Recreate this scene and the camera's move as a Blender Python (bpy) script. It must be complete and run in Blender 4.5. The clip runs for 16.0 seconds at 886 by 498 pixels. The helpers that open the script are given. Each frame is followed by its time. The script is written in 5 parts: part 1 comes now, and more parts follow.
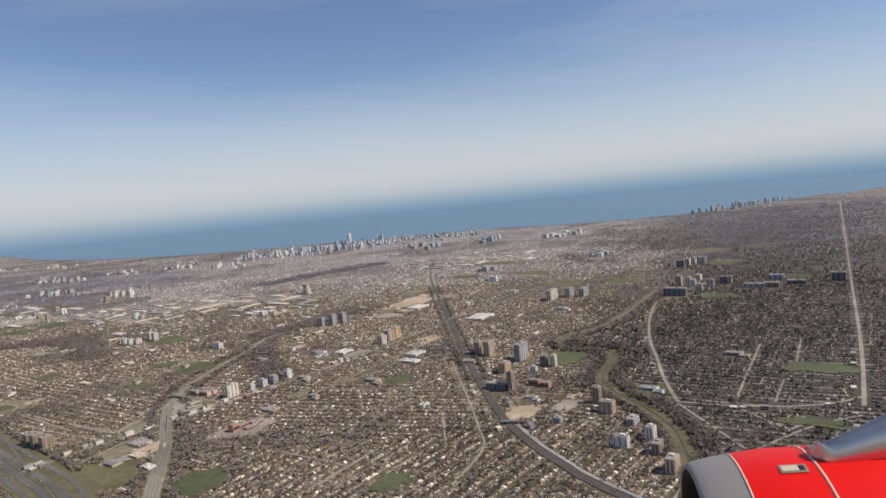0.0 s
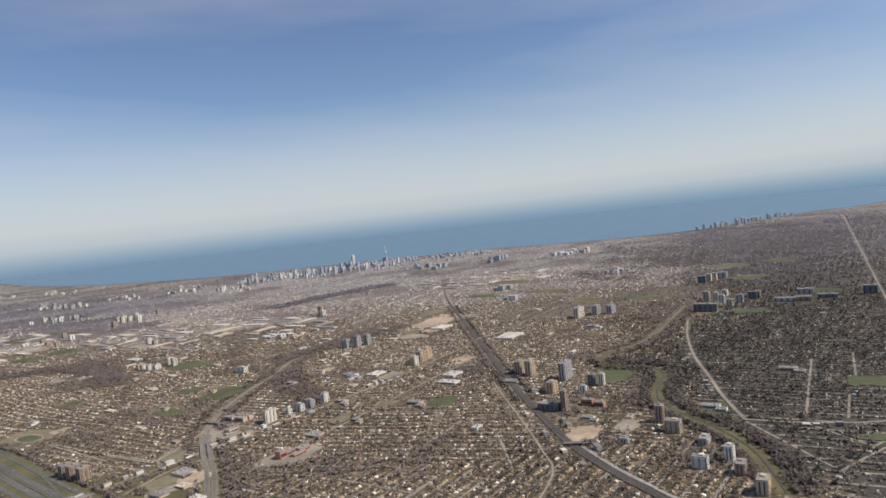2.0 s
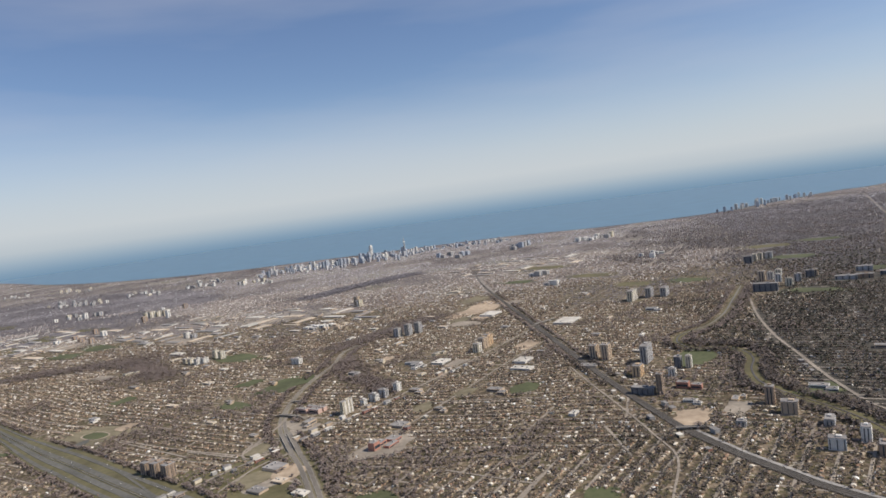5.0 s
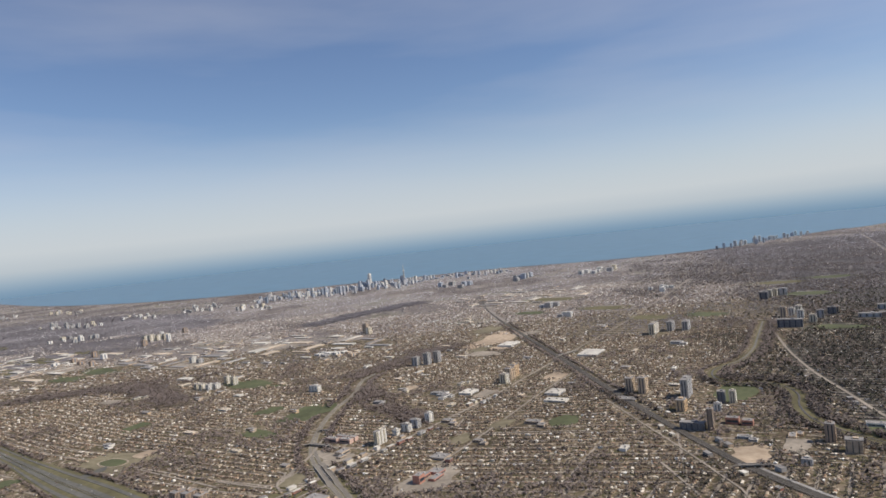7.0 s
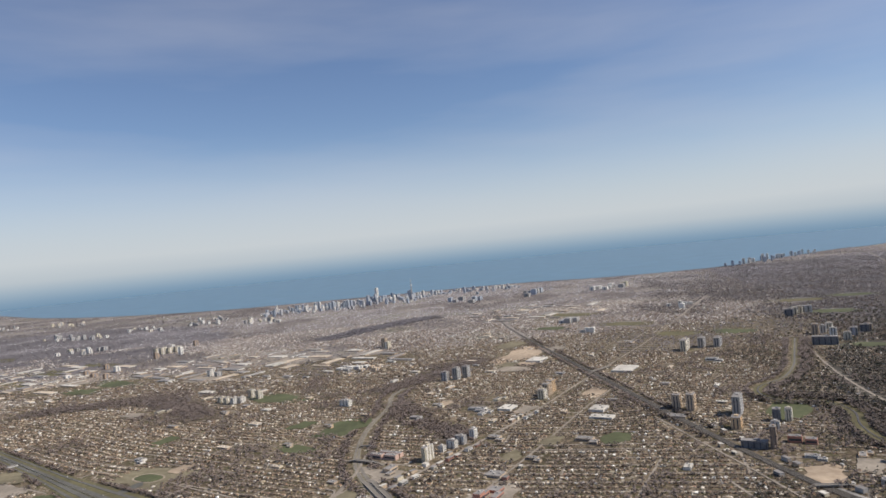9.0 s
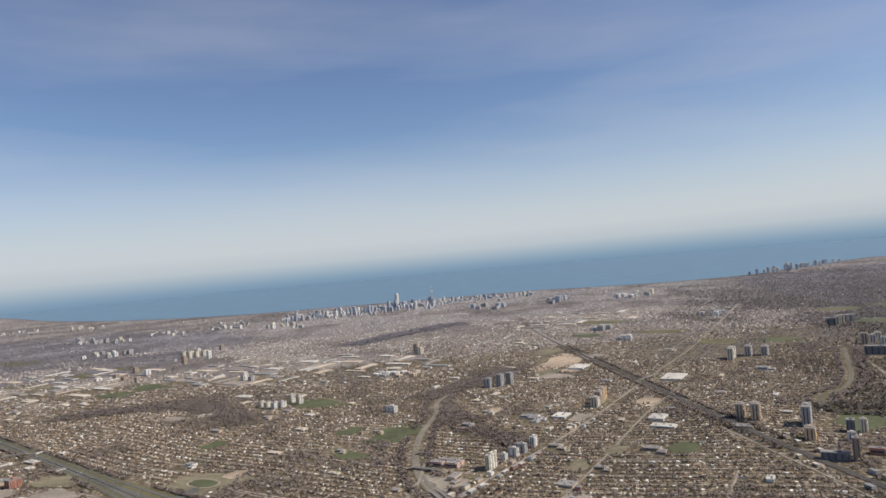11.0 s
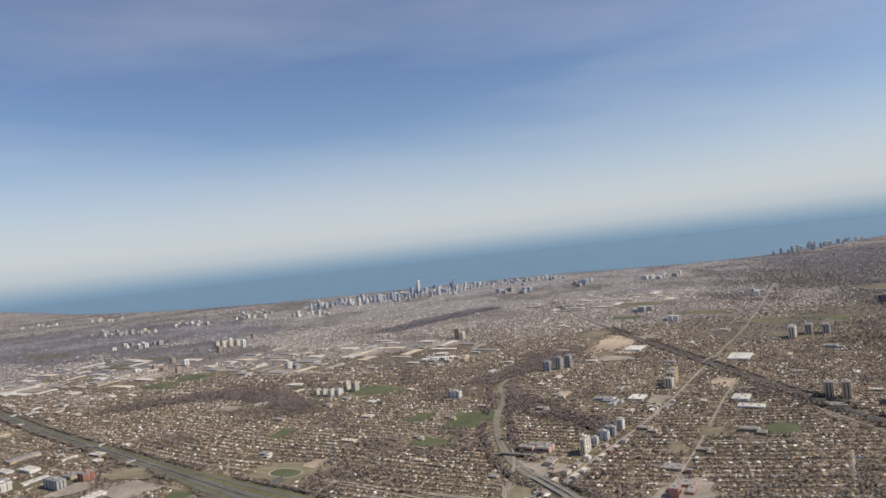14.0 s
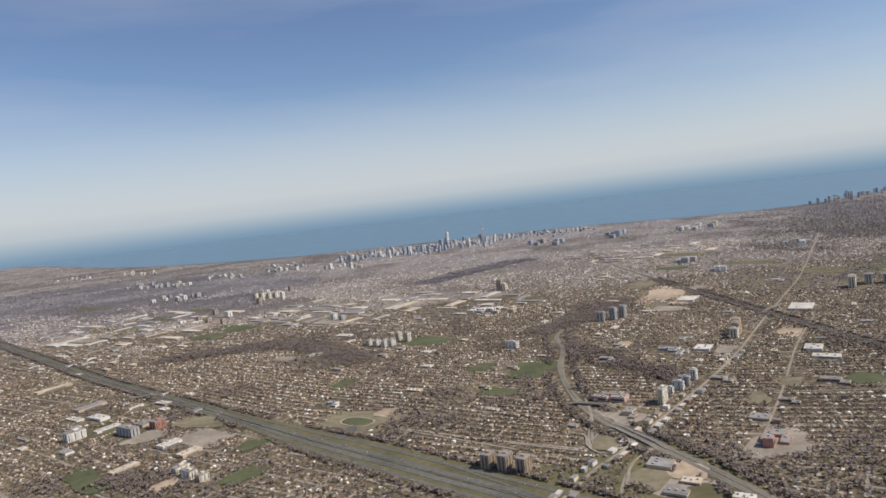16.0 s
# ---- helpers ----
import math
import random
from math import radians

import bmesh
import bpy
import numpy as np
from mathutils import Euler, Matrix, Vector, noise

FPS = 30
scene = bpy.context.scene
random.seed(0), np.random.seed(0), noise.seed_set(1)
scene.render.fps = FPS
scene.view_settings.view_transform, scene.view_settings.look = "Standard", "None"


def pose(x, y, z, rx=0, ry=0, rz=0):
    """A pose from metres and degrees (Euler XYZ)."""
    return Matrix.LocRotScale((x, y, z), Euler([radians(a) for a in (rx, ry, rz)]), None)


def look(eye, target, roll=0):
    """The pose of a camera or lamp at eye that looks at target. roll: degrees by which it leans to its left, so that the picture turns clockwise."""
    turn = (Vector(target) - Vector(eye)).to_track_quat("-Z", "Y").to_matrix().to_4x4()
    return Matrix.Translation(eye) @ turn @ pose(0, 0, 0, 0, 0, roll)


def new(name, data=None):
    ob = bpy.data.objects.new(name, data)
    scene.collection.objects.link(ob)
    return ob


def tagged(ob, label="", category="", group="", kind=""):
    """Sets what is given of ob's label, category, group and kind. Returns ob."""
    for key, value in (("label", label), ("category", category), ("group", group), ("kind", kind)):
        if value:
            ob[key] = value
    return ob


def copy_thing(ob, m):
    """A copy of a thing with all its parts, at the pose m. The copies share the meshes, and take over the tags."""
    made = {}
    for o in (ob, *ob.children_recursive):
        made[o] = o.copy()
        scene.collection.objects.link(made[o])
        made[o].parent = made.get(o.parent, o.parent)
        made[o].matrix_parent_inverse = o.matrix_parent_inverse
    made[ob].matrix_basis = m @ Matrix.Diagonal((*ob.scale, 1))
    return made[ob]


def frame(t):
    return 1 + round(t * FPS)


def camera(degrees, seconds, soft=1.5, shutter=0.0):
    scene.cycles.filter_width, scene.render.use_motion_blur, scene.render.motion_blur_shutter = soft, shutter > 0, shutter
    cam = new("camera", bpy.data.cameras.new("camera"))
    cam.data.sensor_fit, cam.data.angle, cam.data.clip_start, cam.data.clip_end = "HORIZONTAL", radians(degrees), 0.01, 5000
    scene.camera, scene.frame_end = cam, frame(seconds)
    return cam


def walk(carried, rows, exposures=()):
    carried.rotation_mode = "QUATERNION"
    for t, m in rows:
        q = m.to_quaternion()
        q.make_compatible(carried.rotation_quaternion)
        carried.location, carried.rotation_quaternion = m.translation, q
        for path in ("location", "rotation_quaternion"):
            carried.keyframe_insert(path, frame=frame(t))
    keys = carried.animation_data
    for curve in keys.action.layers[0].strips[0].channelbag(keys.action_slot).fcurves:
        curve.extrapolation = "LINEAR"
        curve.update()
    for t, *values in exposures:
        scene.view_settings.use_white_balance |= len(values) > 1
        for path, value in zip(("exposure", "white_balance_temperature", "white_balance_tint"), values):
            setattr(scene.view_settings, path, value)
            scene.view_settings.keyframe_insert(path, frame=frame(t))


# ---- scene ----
# One world unit stands for about 7.5 m of the real city, so that the lake's
# horizon lies within the lens's reach.
cam = camera(68.05, 16.0, 1.65)
ROWS = [
    (0.0, 0.00, 0.00, 71.00, -0.000, -4.988, 5.411),
    (0.5, -4.82, 1.60, 70.95, -0.134, -4.394, 5.646),
    (1.0, -9.62, 3.19, 70.89, -0.091, -4.035, 5.847),
    (1.5, -14.41, 4.77, 70.85, -0.617, -3.283, 6.028),
    (2.0, -19.19, 6.34, 70.81, -0.725, -3.196, 6.170),
    (2.5, -23.96, 7.90, 70.77, -0.905, -3.394, 6.354),
    (3.0, -28.72, 9.46, 70.73, -1.079, -2.795, 6.662),
    (3.5, -33.47, 11.00, 70.70, -1.021, -3.513, 7.345),
    (4.0, -38.20, 12.54, 70.67, -0.766, -4.200, 7.181),
    (4.5, -42.93, 14.06, 70.65, -0.581, -4.024, 7.203),
    (4.7, -44.81, 14.67, 70.64, -0.785, -4.038, 7.498),
    (6.8, -64.51, 20.96, 70.59, -1.132, -2.198, 6.196),
    (7.0, -66.37, 21.55, 70.59, -1.761, -1.445, 6.053),
    (7.5, -71.03, 23.02, 70.59, -2.160, -1.641, 6.381),
    (8.0, -75.67, 24.48, 70.59, -2.426, -1.938, 5.945),
    (8.5, -80.30, 25.93, 70.60, -2.228, -1.115, 5.421),
    (9.0, -84.92, 27.37, 70.61, -2.110, -0.088, 5.506),
    (9.2, -86.77, 27.94, 70.62, -1.668, -0.680, 5.817),
    (11.5, -107.86, 34.44, 70.73, -1.396, 1.036, 4.949),
    (12.0, -112.41, 35.82, 70.76, -1.802, 1.225, 5.252),
    (12.5, -116.95, 37.20, 70.80, -1.673, 0.765, 5.559),
    (13.0, -121.48, 38.57, 70.84, -1.763, -0.033, 6.076),
    (13.5, -125.99, 39.93, 70.89, -1.601, -0.127, 6.018),
    (14.0, -130.50, 41.28, 70.94, -1.072, -0.501, 6.134),
    (14.5, -135.00, 42.61, 70.99, -0.879, -1.320, 6.157),
    (15.0, -139.48, 43.95, 71.05, -0.552, -2.823, 6.028),
    (15.5, -143.95, 45.27, 71.11, -0.112, -3.548, 6.104),
    (16.0, -148.41, 46.58, 71.18, 0.424, -4.430, 6.493),
]
walk(cam, [(t, pose(x, y, z, 90 + pitch, roll, yaw)) for t, x, y, z, yaw, pitch, roll in ROWS])

# ---- world, sun and exposure ----


def ramp(n, stops, interp="LINEAR"):
    r = n.new("ShaderNodeValToRGB")
    r.color_ramp.interpolation = interp
    while len(r.color_ramp.elements) < len(stops):
        r.color_ramp.elements.new(0.5)
    for e, (p, c) in zip(r.color_ramp.elements, stops):
        e.position, e.color = p, (*c, 1)
    return r


SUN_EL, SUN_AZ = 46.0, 100.0      # degrees; azimuth clockwise from +Y
world = bpy.data.worlds.new("sky")
scene.world = world
world.use_nodes = True
wn, wl = world.node_tree.nodes, world.node_tree.links
wn.clear()
sky = wn.new("ShaderNodeTexSky")
sky.sky_type = "NISHITA"
sky.sun_disc = False
sky.sun_elevation, sky.sun_rotation = radians(SUN_EL), radians(SUN_AZ)
sky.altitude, sky.air_density, sky.dust_density, sky.ozone_density = 600, 1.0, 0.4, 3.0
tone = wn.new("ShaderNodeHueSaturation")
tone.inputs["Hue"].default_value, tone.inputs["Saturation"].default_value, tone.inputs["Value"].default_value = 0.507, 1.06, 0.97
wl.new(sky.outputs[0], tone.inputs["Color"])
# pale haze that thickens towards the whole horizon, and thin streaks of high cloud
around = wn.new("ShaderNodeTexCoord")
height = wn.new("ShaderNodeSeparateXYZ")
wl.new(around.outputs["Generated"], height.inputs[0])
veil = wn.new("ShaderNodeMapRange")
veil.interpolation_type = "SMOOTHERSTEP"
veil.inputs["From Min"].default_value, veil.inputs["From Max"].default_value = -0.02, 0.215
veil.inputs["To Min"].default_value, veil.inputs["To Max"].default_value = 1.0, 0.0
wl.new(height.outputs["Z"], veil.inputs["Value"])
band = wn.new("ShaderNodeMapRange")
band.inputs["From Min"].default_value, band.inputs["From Max"].default_value = -0.05, 0.15
wl.new(height.outputs["Z"], band.inputs["Value"])
murk = ramp(wn, [(0.118, (1.74, 2.8, 3.95)), (0.16, (2.2, 3.25, 4.35)), (0.215, (3.2, 4.1, 4.95)), (0.285, (4.6, 5.15, 5.6)), (0.40, (5.45, 5.85, 6.2)), (0.8, (5.0, 5.6, 6.5))])
wl.new(band.outputs["Result"], murk.inputs["Fac"])
stretch = wn.new("ShaderNodeMapping")
stretch.inputs["Rotation"].default_value = (0.5, 0.75, 0.3)
stretch.inputs["Location"].default_value = (2.6, 0.9, 4.3)
stretch.inputs["Scale"].default_value = (1.0, 1.0, 6.0)
streak = wn.new("ShaderNodeTexNoise")
streak.inputs["Scale"].default_value, streak.inputs["Detail"].default_value = 1.6, 5
wl.new(around.outputs["Generated"], stretch.inputs["Vector"])
wl.new(stretch.outputs["Vector"], streak.inputs["Vector"])
thin = wn.new("ShaderNodeMapRange")
thin.inputs["From Min"].default_value, thin.inputs["From Max"].default_value = 0.42, 0.78
thin.inputs["To Min"].default_value, thin.inputs["To Max"].default_value = 0.03, 0.34
wl.new(streak.outputs["Fac"], thin.inputs["Value"])
cloudy = wn.new("ShaderNodeMix")
cloudy.data_type = "RGBA"
cloudy.inputs["B"].default_value = (5.6, 5.6, 6.2, 1)
wl.new(thin.outputs["Result"], cloudy.inputs["Factor"])
wl.new(tone.outputs["Color"], cloudy.inputs["A"])
hazy = wn.new("ShaderNodeMix")
hazy.data_type = "RGBA"
wl.new(veil.outputs["Result"], hazy.inputs["Factor"])
wl.new(cloudy.outputs["Result"], hazy.inputs["A"])
wl.new(murk.outputs["Color"], hazy.inputs["B"])
bg = wn.new("ShaderNodeBackground")
bg.inputs["Strength"].default_value = 0.075
wo = wn.new("ShaderNodeOutputWorld")
wl.new(hazy.outputs["Result"], bg.inputs["Color"])
wl.new(bg.outputs[0], wo.inputs["Surface"])

sun_data = bpy.data.lights.new("sun", "SUN")
sun_data.energy, sun_data.angle, sun_data.color = 3.2, radians(0.5), (1.0, 0.895, 0.765)
sun_lamp = new("sun", sun_data)
sa, se = radians(SUN_AZ), radians(SUN_EL)
sun_from = Vector((math.sin(sa) * math.cos(se), math.cos(sa) * math.cos(se), math.sin(se)))
sun_lamp.matrix_world = look(sun_from * 300, (0, 0, 0))
scene.view_settings.exposure = 0.48

# ---- materials ----


def nodes_of(name):
    m = bpy.data.materials.new(name)
    m.use_nodes = True
    n, l = m.node_tree.nodes, m.node_tree.links
    return m, n, l, n["Principled BSDF"]


def surface(name, tones, scale=1.0, rough=0.9, coarse=0.1, bump=0.0, metal=0.0, strength=0.5):
    """A weathered surface: tones mixed by fine grain, then lightened and darkened by broad stains."""
    m, n, l, b = nodes_of(name)
    tc = n.new("ShaderNodeNewGeometry")
    fine = n.new("ShaderNodeTexNoise")
    fine.inputs["Scale"].default_value, fine.inputs["Detail"].default_value = scale, 5
    broad = n.new("ShaderNodeTexNoise")
    broad.inputs["Scale"].default_value, broad.inputs["Detail"].default_value = coarse, 4
    l.new(tc.outputs["Position"], fine.inputs["Vector"])
    l.new(tc.outputs["Position"], broad.inputs["Vector"])
    k = len(tones)
    r = ramp(n, [(0.3 + 0.4 * i / max(1, k - 1), c) for i, c in enumerate(tones)])
    l.new(fine.outputs["Fac"], r.inputs["Fac"])
    v = n.new("ShaderNodeMapRange")
    v.inputs["From Min"].default_value, v.inputs["From Max"].default_value = 0.3, 0.7
    v.inputs["To Min"].default_value, v.inputs["To Max"].default_value = 1 - strength * 0.5, 1 + strength * 0.5
    l.new(broad.outputs["Fac"], v.inputs["Value"])
    mul = n.new("ShaderNodeVectorMath")
    mul.operation = "SCALE"
    l.new(r.outputs["Color"], mul.inputs[0])
    l.new(v.outputs["Result"], mul.inputs["Scale"])
    l.new(mul.outputs[0], b.inputs["Base Color"])
    b.inputs["Roughness"].default_value, b.inputs["Metallic"].default_value = rough, metal
    if bump:
        bp = n.new("ShaderNodeBump")
        bp.inputs["Strength"].default_value = bump
        l.new(fine.outputs["Fac"], bp.inputs["Height"])
        l.new(bp.outputs[0], b.inputs["Normal"])
    return m


def island_surface(name, stops, scale=2.0, rough=0.9):
    """Pieces of one mesh that differ in colour from one to the next."""
    m, n, l, b = nodes_of(name)
    g = n.new("ShaderNodeNewGeometry")
    r = ramp(n, stops, "CONSTANT")
    l.new(g.outputs["Random Per Island"], r.inputs["Fac"])
    fine = n.new("ShaderNodeTexNoise")
    fine.inputs["Scale"].default_value = scale
    l.new(g.outputs["Position"], fine.inputs["Vector"])
    v = n.new("ShaderNodeMapRange")
    v.inputs["To Min"].default_value, v.inputs["To Max"].default_value = 0.65, 1.35
    l.new(fine.outputs["Fac"], v.inputs["Value"])
    mul = n.new("ShaderNodeVectorMath")
    mul.operation = "SCALE"
    l.new(r.outputs["Color"], mul.inputs[0])
    l.new(v.outputs["Result"], mul.inputs["Scale"])
    l.new(mul.outputs[0], b.inputs["Base Color"])
    b.inputs["Roughness"].default_value = rough
    return m


def ground_material():
    m, n, l, b = nodes_of("city_ground")
    g = n.new("ShaderNodeNewGeometry")
    cells = n.new("ShaderNodeTexVoronoi")
    cells.inputs["Scale"].default_value = 0.55
    l.new(g.outputs["Position"], cells.inputs["Vector"])
    sep = n.new("ShaderNodeSeparateColor")
    l.new(cells.outputs["Color"], sep.inputs[0])
    specks = ramp(n, [(0.0, (0.125, 0.108, 0.068)), (0.28, (0.155, 0.13, 0.092)), (0.46, (0.18, 0.152, 0.112)),
                      (0.62, (0.115, 0.115, 0.058)), (0.82, (0.24, 0.215, 0.185)), (0.95, (0.34, 0.32, 0.30))], "CONSTANT")
    l.new(sep.outputs[0], specks.inputs["Fac"])
    broad = n.new("ShaderNodeTexNoise")
    broad.inputs["Scale"].default_value, broad.inputs["Detail"].default_value = 0.013, 6
    l.new(g.outputs["Position"], broad.inputs["Vector"])
    # tones kept paler and mauver than near soil: distance haze mixed in
    woods = ramp(n, [(0.36, (0.150, 0.132, 0.130)), (0.46, (0.235, 0.208, 0.202)), (0.56, (0.355, 0.322, 0.298)), (0.66, (0.225, 0.215, 0.170))])
    l.new(broad.outputs["Fac"], woods.inputs["Fac"])
    mix = n.new("ShaderNodeMix")
    mix.data_type = "RGBA"
    mix.inputs["Factor"].default_value = 0.72
    l.new(specks.outputs["Color"], mix.inputs["A"])
    l.new(woods.outputs["Color"], mix.inputs["B"])
    l.new(mix.outputs["Result"], b.inputs["Base Color"])
    b.inputs["Roughness"].default_value = 1.0
    b.inputs["Specular IOR Level"].default_value = 0.1
    return m


def yard_material():
    """Plots of lawn, soil, gravel drives and paving, a few metres each, under broad changes of tone."""
    m, n, l, b = nodes_of("garden_soil_and_turf")
    g = n.new("ShaderNodeNewGeometry")
    tones = []
    for scale, stops in ((1.25, [(0.0, (0.070, 0.056, 0.044)), (0.22, (0.118, 0.096, 0.066)), (0.44, (0.165, 0.132, 0.092)), (0.60, (0.092, 0.088, 0.042)),
                                 (0.74, (0.235, 0.190, 0.138)), (0.88, (0.36, 0.30, 0.23)), (0.965, (0.56, 0.51, 0.43))]),
                         (0.45, [(0.0, (0.082, 0.068, 0.052)), (0.30, (0.145, 0.115, 0.078)), (0.55, (0.098, 0.094, 0.048)), (0.75, (0.20, 0.160, 0.112)), (0.92, (0.29, 0.24, 0.18))])):
        cells = n.new("ShaderNodeTexVoronoi")
        cells.inputs["Scale"].default_value = scale
        l.new(g.outputs["Position"], cells.inputs["Vector"])
        sep = n.new("ShaderNodeSeparateColor")
        l.new(cells.outputs["Color"], sep.inputs[0])
        r = ramp(n, stops, "CONSTANT")
        l.new(sep.outputs[0], r.inputs["Fac"])
        tones.append(r)
    mix = n.new("ShaderNodeMix")
    mix.data_type = "RGBA"
    mix.inputs["Factor"].default_value = 0.38
    l.new(tones[0].outputs["Color"], mix.inputs["A"])
    l.new(tones[1].outputs["Color"], mix.inputs["B"])
    broad = n.new("ShaderNodeTexNoise")
    broad.inputs["Scale"].default_value, broad.inputs["Detail"].default_value = 0.03, 4
    l.new(g.outputs["Position"], broad.inputs["Vector"])
    v = n.new("ShaderNodeMapRange")
    v.inputs["From Min"].default_value, v.inputs["From Max"].default_value = 0.3, 0.7
    v.inputs["To Min"].default_value, v.inputs["To Max"].default_value = 0.72, 1.32
    l.new(broad.outputs["Fac"], v.inputs["Value"])
    mul = n.new("ShaderNodeVectorMath")
    mul.operation = "SCALE"
    l.new(mix.outputs["Result"], mul.inputs[0])
    l.new(v.outputs["Result"], mul.inputs["Scale"])
    l.new(mul.outputs[0], b.inputs["Base Color"])
    b.inputs["Roughness"].default_value = 0.95
    b.inputs["Specular IOR Level"].default_value = 0.1
    return m


def water_material(name, deep, wave):
    m, n, l, b = nodes_of(name)
    g = n.new("ShaderNodeNewGeometry")
    w = n.new("ShaderNodeTexNoise")
    w.inputs["Scale"].default_value, w.inputs["Detail"].default_value = 0.02, 6
    l.new(g.outputs["Position"], w.inputs["Vector"])
    r = ramp(n, [(0.3, deep), (0.7, tuple(1.25 * c for c in deep))])
    l.new(w.outputs["Fac"], r.inputs["Fac"])
    l.new(r.outputs["Color"], b.inputs["Base Color"])
    fine = n.new("ShaderNodeTexNoise")
    fine.inputs["Scale"].default_value = wave
    l.new(g.outputs["Position"], fine.inputs["Vector"])
    bp = n.new("ShaderNodeBump")
    bp.inputs["Strength"].default_value = 0.25
    l.new(fine.outputs["Fac"], bp.inputs["Height"])
    l.new(bp.outputs[0], b.inputs["Normal"])
    b.inputs["Roughness"].default_value = 0.35
    b.inputs["Specular IOR Level"].default_value = 0.5
    return m


M_GROUND = ground_material()
M_LAKE = water_material("lake_water", (0.100, 0.185, 0.248), 0.5)
M_RIVER = water_material("river_water", (0.085, 0.068, 0.045), 2.0)
M_ASPHALT = surface("asphalt", [(0.095, 0.094, 0.082), (0.145, 0.142, 0.125)], 0.8, 0.9, 0.05)
M_STREET = surface("worn_street_asphalt", [(0.24, 0.208, 0.168), (0.33, 0.288, 0.236)], 0.6, 0.9, 0.08)
M_HIGHWAY = surface("expressway_asphalt", [(0.158, 0.142, 0.118), (0.220, 0.198, 0.166)], 0.6, 0.9, 0.05)
M_CONCRETE = surface("concrete", [(0.28, 0.265, 0.24), (0.38, 0.36, 0.33)], 1.2, 0.85, 0.1)
M_GRAVEL = surface("railway_ballast", [(0.062, 0.052, 0.045), (0.100, 0.084, 0.071)], 1.5, 0.95, 0.06)
M_LAWN = surface("spring_lawn", [(0.066, 0.080, 0.034), (0.104, 0.112, 0.052)], 0.5, 0.95, 0.06)
M_DRY = surface("dormant_grass", [(0.16, 0.14, 0.085), (0.23, 0.20, 0.13)], 0.4, 0.95, 0.05)
M_OLIVE = surface("olive_spring_grass", [(0.098, 0.090, 0.042), (0.150, 0.134, 0.066)], 0.4, 0.95, 0.06)
M_SOIL = surface("bare_soil", [(0.33, 0.255, 0.178), (0.48, 0.385, 0.28)], 0.4, 0.95, 0.06)
M_LOT = surface("parking_lot", [(0.24, 0.208, 0.166), (0.345, 0.30, 0.24)], 0.6, 0.9, 0.08)
M_TRACK = surface("running_track", [(0.34, 0.28, 0.21), (0.42, 0.35, 0.27)], 1.0, 0.9, 0.1)
M_HOUSEWALL = island_surface("house_walls", [(0.0, (0.36, 0.25, 0.17)), (0.25, (0.43, 0.335, 0.235)), (0.42, (0.29, 0.215, 0.16)),
                                            (0.58, (0.52, 0.44, 0.325)), (0.78, (0.70, 0.62, 0.49)), (0.93, (0.90, 0.87, 0.79))])
M_HOUSEROOF = island_surface("house_roofs", [(0.0, (0.100, 0.082, 0.066)), (0.20, (0.175, 0.140, 0.102)), (0.40, (0.27, 0.215, 0.152)),
                                            (0.58, (0.38, 0.315, 0.235)), (0.74, (0.28, 0.175, 0.112)), (0.85, (0.68, 0.62, 0.52)), (0.96, (0.88, 0.86, 0.80))])
# MID and FAR sets turn paler and cooler with distance: haze held in colour
M_MIDHOUSE = island_surface("hazed_mid_house_walls", [(0.0, (0.40, 0.345, 0.31)), (0.45, (0.56, 0.50, 0.45)), (0.80, (0.86, 0.83, 0.77))])
M_MIDROOF = island_surface("hazed_mid_house_roofs", [(0.0, (0.25, 0.215, 0.195)), (0.35, (0.38, 0.33, 0.295)), (0.68, (0.50, 0.445, 0.40)), (0.90, (0.88, 0.84, 0.78))])
M_FARHOUSE = island_surface("hazed_far_house_walls", [(0.0, (0.375, 0.352, 0.362)), (0.45, (0.462, 0.444, 0.452)), (0.88, (0.78, 0.79, 0.78))])
# colours beyond the river are darkened to stand for weaker light there
M_WESTHOUSE = island_surface("dimmed_brick_walls", [(0.0, (0.22, 0.16, 0.12)), (0.5, (0.28, 0.22, 0.17)), (0.88, (0.74, 0.70, 0.64))])
M_WESTROOF = island_surface("dimmed_shingle_roofs", [(0.0, (0.085, 0.076, 0.068)), (0.45, (0.12, 0.105, 0.092)), (0.8, (0.16, 0.145, 0.13)), (0.95, (0.42, 0.40, 0.38))])
M_CONIFER = island_surface("dimmed_evergreen_and_bare_crowns", [(0.0, (0.055, 0.056, 0.037)), (0.3, (0.082, 0.070, 0.058)), (0.65, (0.072, 0.062, 0.052)), (0.9, (0.044, 0.052, 0.032))], 1.0, 0.95)
# FARROOF, FARBARE and FARWOOD carry distance haze in their base colours
M_FARROOF = island_surface("hazed_far_house_roofs", [(0.0, (0.305, 0.288, 0.302)), (0.4, (0.368, 0.350, 0.364)), (0.76, (0.420, 0.402, 0.410)), (0.94, (0.78, 0.78, 0.76))])
M_BARE = island_surface("bare_branches", [(0.0, (0.140, 0.114, 0.096)), (0.4, (0.176, 0.144, 0.124)), (0.75, (0.118, 0.099, 0.084)),
                                          (0.95, (0.10, 0.112, 0.065))], 1.0, 0.95)
M_MIDBARE = island_surface("hazed_mid_branches", [(0.0, (0.225, 0.190, 0.178)), (0.5, (0.262, 0.222, 0.208)), (0.85, (0.205, 0.184, 0.160))], 1.0, 0.95)
M_FARBARE = island_surface("hazed_far_branches", [(0.0, (0.305, 0.286, 0.308)), (0.5, (0.342, 0.322, 0.344)), (0.85, (0.288, 0.280, 0.282))], 1.0, 0.95)
